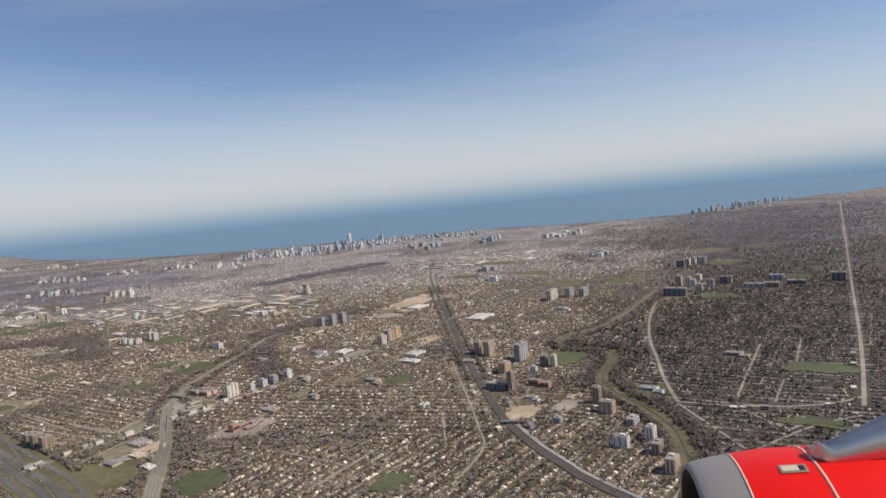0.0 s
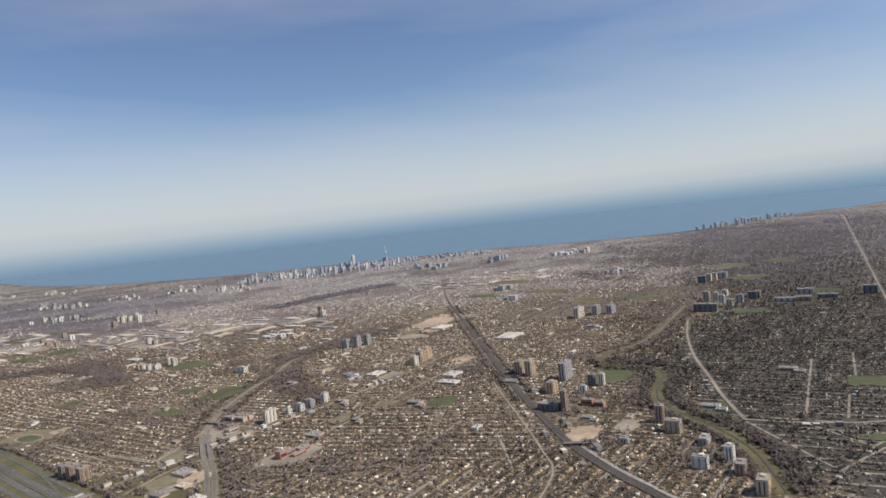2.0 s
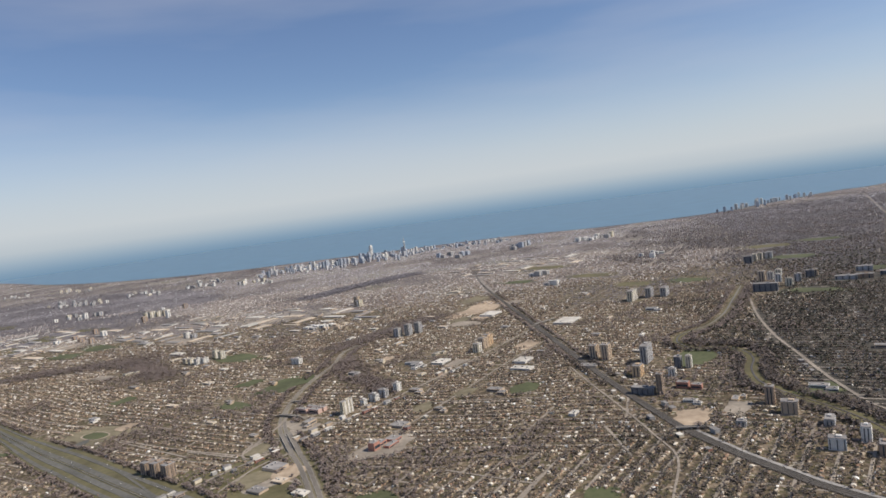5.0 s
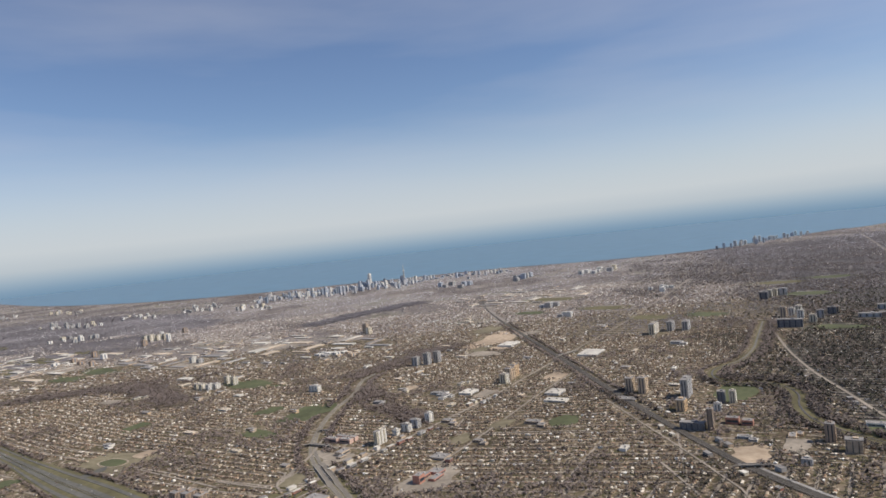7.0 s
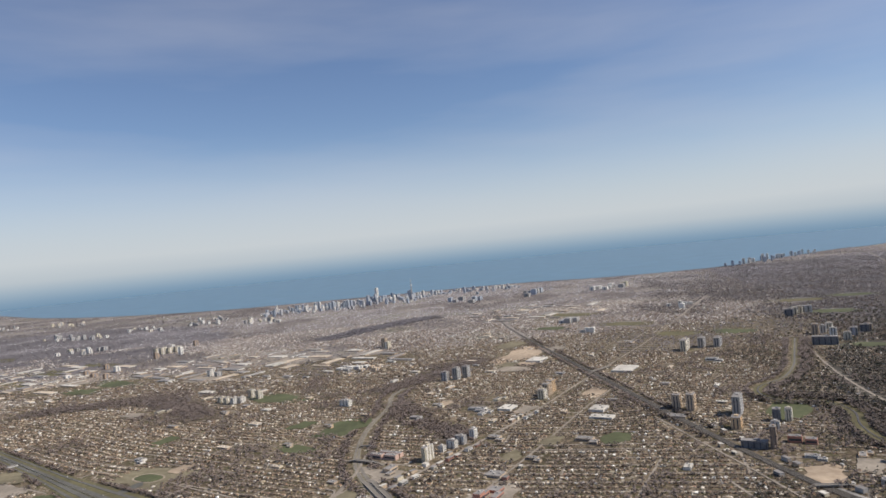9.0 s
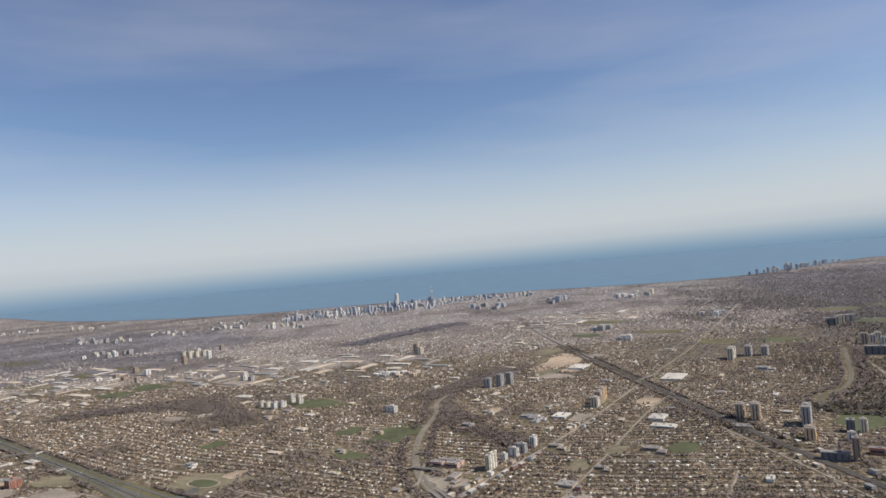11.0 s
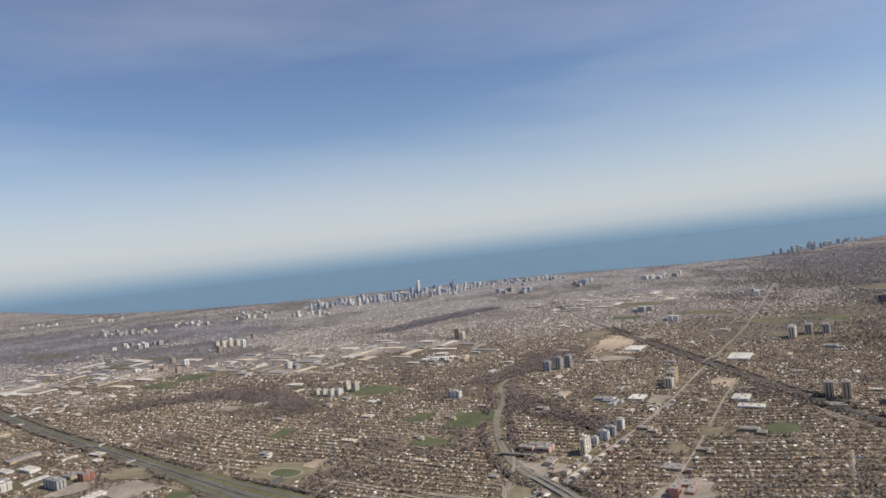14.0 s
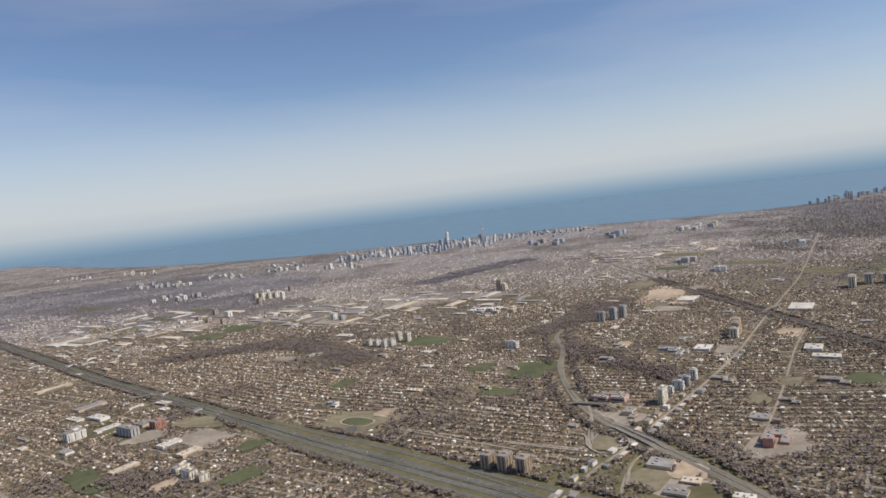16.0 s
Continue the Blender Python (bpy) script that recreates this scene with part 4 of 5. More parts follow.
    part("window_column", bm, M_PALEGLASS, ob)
    return tagged(ob, label, "skyscraper" if name == "skyscraper" else "apartment building", group)


TONE = {"haze": "pale blue-grey", "pale": "pale grey", "white": "pale", "grey": "grey", "dark": "dark", "glass": "blue-grey glass", "cream": "cream", "tan": "tan", "brown": "brown"}


def cluster(a, b, spread, count, tones, kind="apartment_building", group="far apartment towers", wide=(2.6, 4.6), low=0.5, seed=1, peak=1.6):
    """Towers strewn along the way from a to b; a and b hold x, y, a width and the usual tallest height."""
    r = np.random.default_rng(seed)
    for i in range(count):
        s = (i + r.uniform(0.1, 0.9)) / count
        x, y = a[0] + (b[0] - a[0]) * s, a[1] + (b[1] - a[1]) * s
        dist = math.hypot(x + 60, y)
        y += r.normal(0, spread)
        h = (a[3] + (b[3] - a[3]) * s) * (low + (1 - low) * r.random() ** peak)
        wall = tones[r.integers(len(tones))]
        if kind == "skyscraper":
            h *= 0.66
        elif seed < 12:
            h *= 0.68
        where = "in the distant downtown skyline" if kind == "skyscraper" else "among far low houses"
        far_tower(x, y, r.uniform(*wide), r.uniform(*wide), h, GRID if r.random() < 0.6 else V, wall, "slender %s tower %s" % (TONE[wall], where), kind, group)


# the haze and glass tones carry the veil of air before downtown
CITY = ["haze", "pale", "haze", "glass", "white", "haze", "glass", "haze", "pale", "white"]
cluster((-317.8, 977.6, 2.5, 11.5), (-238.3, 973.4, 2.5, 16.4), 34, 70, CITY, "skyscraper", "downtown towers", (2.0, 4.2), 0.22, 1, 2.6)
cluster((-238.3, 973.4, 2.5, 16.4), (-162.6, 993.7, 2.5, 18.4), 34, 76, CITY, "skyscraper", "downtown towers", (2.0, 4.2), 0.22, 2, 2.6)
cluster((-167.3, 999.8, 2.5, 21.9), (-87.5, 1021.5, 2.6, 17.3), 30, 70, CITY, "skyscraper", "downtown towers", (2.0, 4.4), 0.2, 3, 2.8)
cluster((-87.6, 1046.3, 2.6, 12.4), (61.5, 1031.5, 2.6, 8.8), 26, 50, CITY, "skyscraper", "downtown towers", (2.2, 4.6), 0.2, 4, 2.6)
wx, wy, ww, wh = (-156.7, 1050.6, 4.2, 18.0)
far_tower(wx, wy, ww, ww, wh, GRID, "white", "tallest white marble-clad tower in the downtown skyline")
cluster((-580.2, 910.4, 2.6, 7.4), (-477.6, 843.5, 2.3, 11.6), 12, 22, ["white", "grey", "cream", "grey"], wide=(2.2, 4.2), peak=2.2, low=0.35, seed=5)
cluster((-485.5, 917.0, 2.5, 7.5), (-417.0, 884.2, 2.3, 6.5), 14, 14, ["white", "white", "cream", "grey"], wide=(2.2, 4.2), peak=2.2, low=0.35, seed=6)
cluster((-399.7, 913.5, 2.4, 8.2), (-349.7, 915.5, 2.4, 7.5), 16, 16, ["white", "grey", "grey"], wide=(2.2, 4.2), peak=2.2, low=0.35, seed=7)
cluster((-857.3, 1222.9, 3.6, 14.0), (-795.1, 1203.9, 3.5, 9.9), 16, 10, ["grey", "white"], wide=(2.2, 4.2), peak=2.2, low=0.35, seed=8)
cluster((-732.9, 1183.9, 3.4, 11.7), (-639.9, 1135.2, 3.1, 7.4), 18, 12, ["grey", "cream"], wide=(2.2, 4.2), peak=2.2, low=0.35, seed=9)
cluster((-312.1, 866.3, 2.2, 8.6), (-259.0, 843.3, 2.1, 9.0), 14, 14, ["white", "grey", "cream"], wide=(2.2, 4.2), peak=2.2, low=0.35, seed=10)
cluster((-418.3, 991.2, 2.5, 7.4), (-356.9, 956.3, 2.4, 9.5), 14, 12, ["white", "grey"], wide=(2.2, 4.2), peak=2.2, low=0.35, seed=11)
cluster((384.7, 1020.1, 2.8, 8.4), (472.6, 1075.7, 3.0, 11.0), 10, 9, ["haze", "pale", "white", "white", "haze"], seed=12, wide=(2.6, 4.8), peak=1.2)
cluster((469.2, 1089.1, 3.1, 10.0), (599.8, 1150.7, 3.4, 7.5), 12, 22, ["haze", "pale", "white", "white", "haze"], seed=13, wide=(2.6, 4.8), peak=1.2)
cluster((122.3, 845.6, 2.2, 5.9), (174.3, 849.1, 2.2, 6.6), 8, 12, ["white", "white", "cream", "grey"], seed=14, wide=(4, 7))
cluster((127.2, 590.2, 1.6, 4.1), (152.5, 608.8, 1.6, 3.7), 10, 5, ["white", "grey"], seed=15)
cluster((25.9, 492.0, 1.3, 3.9), (37.0, 497.0, 1.3, 3.5), 8, 4, ["white", "grey"], seed=16)
cluster((-55.5, 878.6, 2.3, 7.6), (-9.7, 854.3, 2.2, 6.7), 14, 7, ["white", "grey", "haze"], seed=17, wide=(4, 7))
cluster((42.4, 857.8, 2.2, 7.4), (69.8, 873.3, 2.3, 8.3), 14, 6, ["grey", "haze"], seed=18, wide=(4, 7))
cluster((25.2, 555.5, 1.4, 4.4), (39.5, 552.4, 1.4, 4.3), 6, 4, ["grey", "pale"], seed=19, wide=(4, 7))
cluster((-332.8, 634.0, 1.6, 5.1), (-296.1, 629.4, 1.6, 7.1), 30, 5, ["white", "brown"], seed=20)
cluster((-458.0, 698.0, 1.9, 3.9), (-408.6, 705.6, 1.9, 5.1), 16, 12, ["white", "cream", "grey"], seed=21)
cluster((-359.7, 546.1, 1.5, 4.3), (-314.8, 535.1, 1.4, 5.1), 12, 6, ["white", "brown", "tan"], seed=22)
cluster((-143.4, 445.1, 1.0, 2.1), (-117.9, 438.7, 1.0, 2.7), 8, 9, ["grey", "white", "tan"], seed=23)


def communications_tower(x, y, h):
    ob = thing("communications_tower", x, y)
    bm = bmesh.new()
    rings = [(0.0, 2.0), (0.15, 1.3), (0.35, 0.9), (0.62, 0.65), (0.8, 0.5), (0.82, 0.35)]
    spun(bm, [(r, z * h) for z, r in rings], 12)
    part("shaft", bm, WALLS["grey"], ob)
    bm = bmesh.new()
    spun(bm, [(0.6, 0.60 * h), (1.7, 0.615 * h), (1.9, 0.63 * h), (1.4, 0.65 * h), (0.6, 0.66 * h)], 16)
    part("observation_pod", bm, WALLS["white"], ob, "white round observation pod")
    bm = bmesh.new()
    spun(bm, [(0.34, 0.8 * h), (0.28, 0.9 * h), (0.17, 0.95 * h), (0.05, h)], 8)
    part("antenna_mast", bm, WALLS["white"], ob)
    return tagged(ob, "slender grey concrete communications tower with a round pod", "tower")


def spun(bm, prof, sides):
    """A profile of (radius, height) turned about the z axis."""
    rings = [[bm.verts.new((r * math.cos(2 * math.pi * i / sides), r * math.sin(2 * math.pi * i / sides), z)) for i in range(sides)] for r, z in prof]
    for a, b in zip(rings, rings[1:]):
        for i in range(sides):
            bm.faces.new((a[i], a[(i + 1) % sides], b[(i + 1) % sides], b[i]))
    for f in bm.faces:
        f.smooth = True


tw = (-102.3, 1031.5, 3.5, 29.7)
communications_tower(tw[0], tw[1], tw[3])

# ---- bridges ----


def bridge(p, q, width, label, rise=0.9, piers=3):
    p, q = np.array(p), np.array(q)
    mid, length = (p + q) / 2, float(np.linalg.norm(q - p))
    ob = thing("bridge", mid[0], mid[1], 0, math.degrees(math.atan2(q[1] - p[1], q[0] - p[0])))
    bm = bmesh.new()
    vs = []
    for s, z in ((-0.5, 0.1), (-0.3, rise), (0.3, rise), (0.5, 0.1)):
        vs.append([bm.verts.new((length * s, side * width / 2, z + dz)) for side in (-1, 1) for dz in (0.0, -0.25)])
    for a, b in zip(vs, vs[1:]):
        for i, j in ((0, 2), (2, 3), (3, 1), (1, 0)):
            bm.faces.new((a[i], a[j], b[j], b[i]))
    bmesh.ops.recalc_face_normals(bm, faces=bm.faces)
    part("deck", bm, M_HIGHWAY, ob)
    for side in (-1, 1):
        bm = bmesh.new()
        add_box(bm, 0, side * (width / 2 - 0.06), rise, length * 0.6, 0.1, 0.16)
        part("parapet", bm, M_CONCRETE, ob)
    for i in range(piers):
        bm = bmesh.new()
        add_box(bm, length * 0.5 * (i / (piers - 1) - 0.5), 0, -0.1, 0.25, width * 0.8, rise - 0.1)
        part("pier", bm, M_CONCRETE, ob)
    return tagged(ob, label, "bridge", "road bridges")


bridge((-116.8, 256.4), (-103.4, 247.8), 1.3, "concrete road bridge over the expressway")
bridge((-114.4, 271.1), (-107.4, 268.5), 0.8, "narrow concrete footbridge over the expressway", 0.8)
bridge((-100.5, 211.6), (-109.5, 234.6), 1.7, "concrete expressway bridge over a street", 0.55)
bridge((-98.4, 212.4), (-107.4, 235.4), 1.7, "concrete expressway bridge over a street", 0.55)
bridge((8.0, 193.0), (21.0, 190.2), 1.3, "concrete street bridge over the railway", 0.8)
bridge((-6.4, 355.9), (11.4, 370.4), 2.0, "pale street bridge over the railway", 0.8)
bridge((-297.6, 321.4), (-283.6, 326.1), 2.0, "concrete road bridge over the motorway", 0.9)

# interchange ramps
RAMPS = [(smooth_line(p, 1.0), w) for p, w in (
    ([(-110.5, 260.4), (-111.8, 246.5), (-113.6, 235.3), (-116.0, 224.5), (-115.9, 218.4), (-113.2, 215.6), (-109.6, 216.6)], 0.9),
    ([(-104.6, 224.0), (-107.2, 228.2), (-110.6, 229.6), (-113.9, 227.6), (-115.2, 223.4), (-114.4, 219.4), (-111.6, 217.6), (-108.8, 218.6), (-106.6, 221.0)], 0.8),
    ([(-120.5, 230.5), (-117.4, 227.4), (-118.2, 220.6), (-116.6, 215.2), (-113.2, 213.4)], 0.7),
    ([(-101.9, 213.8), (-107.7, 209.0), (-111.3, 203.7), (-114.4, 194.9)], 0.8))]
for tier, (line, w) in enumerate(RAMPS):
    setting(ribbon("ramp", line, w, 0.27 + 0.005 * tier, M_STREET), "pale asphalt interchange ramp", "road")
at((-112.6, 221.6), 5, 4, GRID, M_DRY, "meadow", "dry grass inside the ramp loop", "field", 0.08)

# ---- houses, streets and trees of the neighbourhoods ----
LINES = [(ln, 0.7) for ln in LANES] + [(ln, 1.0) for ln, _ in RAMPS] + [(RAIL, 2.3), (HWY, 2.7), (H401[H401[:, 1] < 268], 8.6), (H401[H401[:, 1] >= 268], 4.8), (DIAG, 1.3), (WEST, 1.5), (CROSS, 1.3), (ROYAL, 1.6), (MAIN, 1.2), (STREET_B, 1.1), (RIVER, 3.0)]
WOODS = [(smooth_line([(-312.0, 402.0), (-288.0, 405.0), (-262.0, 410.0), (-238.0, 402.0), (-218.0, 378.0), (-196.0, 350.0)]), 11.0),
         (smooth_line([(-171.7, 611.7), (-135.2, 658.2), (-80.2, 706.4)]), 15.0),
         (smooth_line([(-102.0, 336.0), (-96.0, 312.0), (-91.0, 297.0), (-80.0, 283.0), (-77.0, 270.0)]), 8.5),
         (smooth_line([(-112.3, 366.2), (-88.2, 389.5), (-53.1, 431.9)]), 9.0),
         (smooth_line([(-279.3, 233.0), (-255.6, 233.0), (-233.3, 220.2)]), 7.0),
         (offsets(RIVER, 5.2), 3.4), (offsets(RIVER, -4.2), 1.6), (offsets(HWY, 5.2), 1.7), (offsets(HWY, -5.2), 1.7), (offsets(RAIL[(RAIL[:, 1] > 240) & (RAIL[:, 1] < 500)], 3.4), 0.8), (offsets(RAIL[(RAIL[:, 1] > 240) & (RAIL[:, 1] < 500)], -3.4), 0.8), (offsets(H401, 9.2 * np.interp(H401[:, 1], *WIDENS)[:, None]), 1.0), (offsets(H401, -9.2 * np.interp(H401[:, 1], *WIDENS)[:, None]), 1.0)]


def near_line(x, y, line):
    out = np.full(len(x), 1e9)
    dense = np.concatenate([line[:-1], (line[:-1] + line[1:]) / 2, line[-1:]])
    for px, py in dense:
        np.minimum(out, (x - px) ** 2 + (y - py) ** 2, out)
    return np.sqrt(out)


def shore_y(x):
    order = np.argsort(SHORE[:, 0])
    return np.interp(x, SHORE[order, 0], SHORE[order, 1])


def free(x, y, margin=0.0, clear=True):
    ok = y < shore_y(x) - 6
    for line, half in LINES:
        ok &= near_line(x, y, line) > half + margin
    if clear:
        for cx, cy, r, *_ in CLEAR:
            ok &= (x - cx) ** 2 + (y - cy) ** 2 > (r + margin) ** 2
    return ok


def wooded(x, y):
    inside = np.zeros(len(x), bool)
    for line, half in WOODS:
        inside |= near_line(x, y, line) < half
    return inside


def in_plan(x, y, y0, y1):
    """The part of the city that lies open to the flight path."""
    return (y > y0) & (y < y1) & (x > -0.80 * y - 125) & (x < 0.74 * y + 25)


def to_world(s, q, grid=GRID):
    g_, v_ = radians(grid), radians(grid - 90)
    return s * math.cos(v_) + q * math.cos(g_), s * math.sin(v_) + q * math.sin(g_)


def side_of(x, y, line):
    """True to the right of a line, seen along its way."""
    i = np.abs(y[:, None] - line[None, ::3, 1]).argmin(1)
    return x > line[::3, 0][i]


def district(x, y):
    """0: the common street grid; 1: between avenue and railway, turned; 2: near the meadow, streets run the other way."""
    d = np.zeros(len(x), int)
    between = side_of(x, y, DIAG) & ~side_of(x, y, RAIL)
    d[between & (y > 188) & (y < 420)] = 1
    d[(y <= 188) & (x > -75) & (x < 60)] = 2
    return d


TURNS = {0: GRID, 1: 72.0, 2: GRID + 90}


HOUSE_V = np.array([(-.5, -.5, 0), (.5, -.5, 0), (.5, .5, 0), (-.5, .5, 0), (-.5, -.5, .62), (.5, -.5, .62), (.5, .5, .62), (-.5, .5, .62),
                    (-.54, 0, 1), (.54, 0, 1), (-.56, -.56, .58), (.56, -.56, .58), (.56, .56, .58), (-.56, .56, .58)])
HOUSE_T = np.array([(0, 1, 5), (0, 5, 4), (1, 2, 6), (1, 6, 5), (2, 3, 7), (2, 7, 6), (3, 0, 4), (3, 4, 7), (5, 6, 9), (7, 4, 8),
                    (10, 11, 9), (10, 9, 8), (12, 13, 8), (12, 8, 9)])
HOUSE_M = np.array([0] * 10 + [1] * 4)
BLOCK_V = HOUSE_V[:8] * (1, 1, 1.4)
BLOCK_T = np.concatenate([HOUSE_T[:8], [(4, 5, 6), (4, 6, 7)]])
BLOCK_M = np.array([0] * 8 + [1] * 2)


def scatter(name, base_v, base_t, base_m, x, y, sx, sy, sz, turn, materials, z=0.0):
    n, k = len(x), len(base_v)
    c, s = np.cos(turn)[:, None], np.sin(turn)[:, None]
    vx, vy, vz = base_v[None, :, 0] * sx[:, None], base_v[None, :, 1] * sy[:, None], base_v[None, :, 2] * sz[:, None]
    verts = np.stack([x[:, None] + c * vx - s * vy, y[:, None] + s * vx + c * vy, z + vz], -1).reshape(-1, 3)
    tris = (base_t[None] + (np.arange(n) * k)[:, None, None]).reshape(-1, 3)
    return big_mesh(name, verts, tris, np.tile(base_m, n), materials)


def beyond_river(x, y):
    """The older, leafier side of the valley, with a ragged edge; its colours are dimmed to stand for weaker light."""
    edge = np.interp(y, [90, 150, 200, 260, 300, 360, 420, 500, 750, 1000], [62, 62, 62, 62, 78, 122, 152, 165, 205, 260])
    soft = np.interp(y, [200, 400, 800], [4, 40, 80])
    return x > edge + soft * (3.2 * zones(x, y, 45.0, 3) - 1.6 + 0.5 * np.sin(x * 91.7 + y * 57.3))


def zones(x, y, size, seed):
    """Smooth uneven values from 0 to 1 over the plan."""
    g_ = np.random.default_rng(seed).random((97, 97))
    out = 0.0
    for k, part_ in ((1.0, 0.62), (2.3, 0.38)):
        u, v = x * k / size + 400.3, y * k / size + 400.7
        i, j = np.floor(u).astype(int), np.floor(v).astype(int)
        fu, fv = u - i, v - j
        fu, fv = fu * fu * (3 - 2 * fu), fv * fv * (3 - 2 * fv)
        i, j, i1, j1 = i % 97, j % 97, (i + 1) % 97, (j + 1) % 97
        out = out + part_ * ((g_[i, j] * (1 - fu) + g_[i1, j] * fu) * (1 - fv) + (g_[i, j1] * (1 - fu) + g_[i1, j1] * fu) * fv)
    return out


def bend(s, q):
    return 2.2 * np.sin(s / 37.0 + 0.3 * np.floor(q / 60)) + 0.9 * np.sin(s / 17.0)


NEAR_HOUSES, NEAR_COUNT = [], 160


def house(wall, roof, label):
    """A small gabled house of unit size: wall, roof with eaves, chimney, front windows and door."""
    ob = thing("house", 0, 0)
    bm = bmesh.new()
    low = [bm.verts.new(p) for p in ((-.5, -.5, 0), (.5, -.5, 0), (.5, .5, 0), (-.5, .5, 0))]
    top = [bm.verts.new(p) for p in ((-.5, -.5, .62), (.5, -.5, .62), (.5, .5, .62), (-.5, .5, .62))]
    ridge = [bm.verts.new((-.5, 0, .96)), bm.verts.new((.5, 0, .96))]
    for f in ((low[0], low[1], top[1], top[0]), (low[2], low[3], top[3], top[2]), (low[1], low[2], top[2], ridge[1], top[1]), (low[3], low[0], top[0], ridge[0], top[3])):
        bm.faces.new(f)
    part("wall", bm, wall, ob)
    bm = bmesh.new()
    rows_ = [[bm.verts.new((x, y, z + dz)) for y, z in ((-.57, .58), (0, 1.0), (.57, .58))] for dz in (0.0, -0.04) for x in (-.56, .56)]
    a, b, c, d = rows_
    for k in (0, 1):
        bm.faces.new((a[k], b[k], b[k + 1], a[k + 1]))
        bm.faces.new((c[k], c[k + 1], d[k + 1], d[k]))
        bm.faces.new((a[k], a[k + 1], c[k + 1], c[k]))
        bm.faces.new((b[k], d[k], d[k + 1], b[k + 1]))
    bm.faces.new((a[0], c[0], d[0], b[0]))
    bm.faces.new((a[2], b[2], d[2], c[2]))
    bmesh.ops.recalc_face_normals(bm, faces=bm.faces)
    part("roof", bm, roof, ob)
    bm = bmesh.new()
    add_box(bm, 0.28, 0.16, 0.78, 0.09, 0.09, 0.32)
    part("chimney", bm, WALLS["brown"], ob)
    for cx in (-0.26, 0.26):
        bm = bmesh.new()
        add_box(bm, cx, -0.505, 0.2, 0.24, 0.03, 0.24)
        part("window", bm, M_GLASS, ob)
    return tagged(ob, label, "house", "houses nearest the flight")


def house_rows(y0, y1, street, lot, size, name, label, seed, thin=0.93, materials=None):
    r = np.random.default_rng(seed)
    span = 1.9 * y1
    S, Q = np.meshgrid(np.arange(-span, span, lot), np.arange(-span, span, street))
    S, Q = S.ravel(), Q.ravel()
    xs, ys, tn = [], [], []
    for which, grid in TURNS.items():
        for side in (-1, 1):
            s = S + r.uniform(-0.28, 0.28, S.size) * lot
            q = Q + side * (street * 0.27 + r.uniform(-0.18, 0.18, S.size)) + bend(s, Q)
            x, y = to_world(s, q, grid)
            keep = in_plan(x, y, y0, y1) & (np.abs((S + 23 * np.floor(Q / 55)) % 52 - 26) > 1.2) & (r.random(S.size) < thin)
            x, y = x[keep], y[keep]
            keep = district(x, y) == which
            xs.append(x[keep]), ys.append(y[keep]), tn.append(np.full(keep.sum(), radians(grid - 90)))
    x, y, turn = np.concatenate(xs), np.concatenate(ys), np.concatenate(tn)
    ok = free(x, y, size * 0.7) & ~wooded(x, y)
    if y0 < 400:       # clumps of trees break the rows
        ok &= r.random(len(x)) < np.clip((zones(x, y, 24.0, 15) - 0.27) / 0.10, 0.1, 1)
    if y0 >= 400:      # built-up patches with open and wooded ground between
        ok &= r.random(len(x)) < np.clip((zones(x, y, 70.0, 5) - 0.37) / 0.16, 0.05, 0.97) * (1.0 if y0 < 700 else np.clip((x + 480) / 300, 0.3, 1) * (0.85 if y0 < 1000 else 0.45))
    x, y, turn = x[ok], y[ok], turn[ok]
    n = len(x)
    turn = turn + r.integers(0, 2, n) * math.pi / 2 + r.normal(0, 0.05, n)
    if y0 < 400:
        loose = np.where(side_of(x, y, H401), np.clip((y - 250) / 130, 0.12, 0.75), 1.0)
        x, y = x + loose * (10 * zones(x, y, 26.0, 18) - 5 + r.normal(0, 0.55, n)), y + loose * (10 * zones(x, y, 26.0, 19) - 5 + r.normal(0, 0.55, n))
        turn = turn + loose * (1.6 * (zones(x, y, 60.0, 20) - 0.5) + r.normal(0, 0.2, n))
        ok = free(x, y, size * 0.6) & ~wooded(x, y) & ((loose < 1) | (r.random(n) < 0.72 * np.clip((zones(x, y, 20.0, 16) - 0.25) / 0.25, 0.15, 1)))
        x, y, turn = x[ok], y[ok], turn[ok]
        n = len(x)
    if y0 >= 400:
        shift = np.clip((y - 400) / 300, 0, 1)
        x, y = x + shift * (14 * zones(x, y, 30.0, 8) - 7 + r.normal(0, 1.0, n)), y + shift * (14 * zones(x, y, 30.0, 9) - 7 + r.normal(0, 1.0, n))
        turn = turn + shift * 1.5 * (zones(x, y, 90.0, 10) - 0.5)
    every = x, y
    west = beyond_river(x, y) & (r.random(n) < np.clip((1000 - y) / 400, 0, 1))
    a, b, c = size * r.uniform(0.7, 1.25, n), size * np.clip(r.lognormal(0.05, 0.32, n), 0.55, 2.4), size * r.uniform(0.5, 0.85, n) * (1.0 if y0 < 400 else 0.75 if y0 < 700 else 0.5)
    if y0 < 400:       # the houses that the flight passes nearest stand as things of their own
        reach = 0.30 * x + 0.954 * y
        reach = np.where(west | (reach < 139) | (x < -175) | (x > 42), 1e9, reach)
        first = np.argsort(reach)[:NEAR_COUNT]
        NEAR_HOUSES.extend(zip(x[first], y[first], a[first], b[first], c[first], turn[first]))
        keep = np.ones(n, bool)
        keep[first] = False
        x, y, a, b, c, turn, west = x[keep], y[keep], a[keep], b[keep], c[keep], turn[keep], west[keep]
    # brick thins out with distance in favour of the haze-paled walls
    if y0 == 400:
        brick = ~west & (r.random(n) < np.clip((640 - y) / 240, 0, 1))
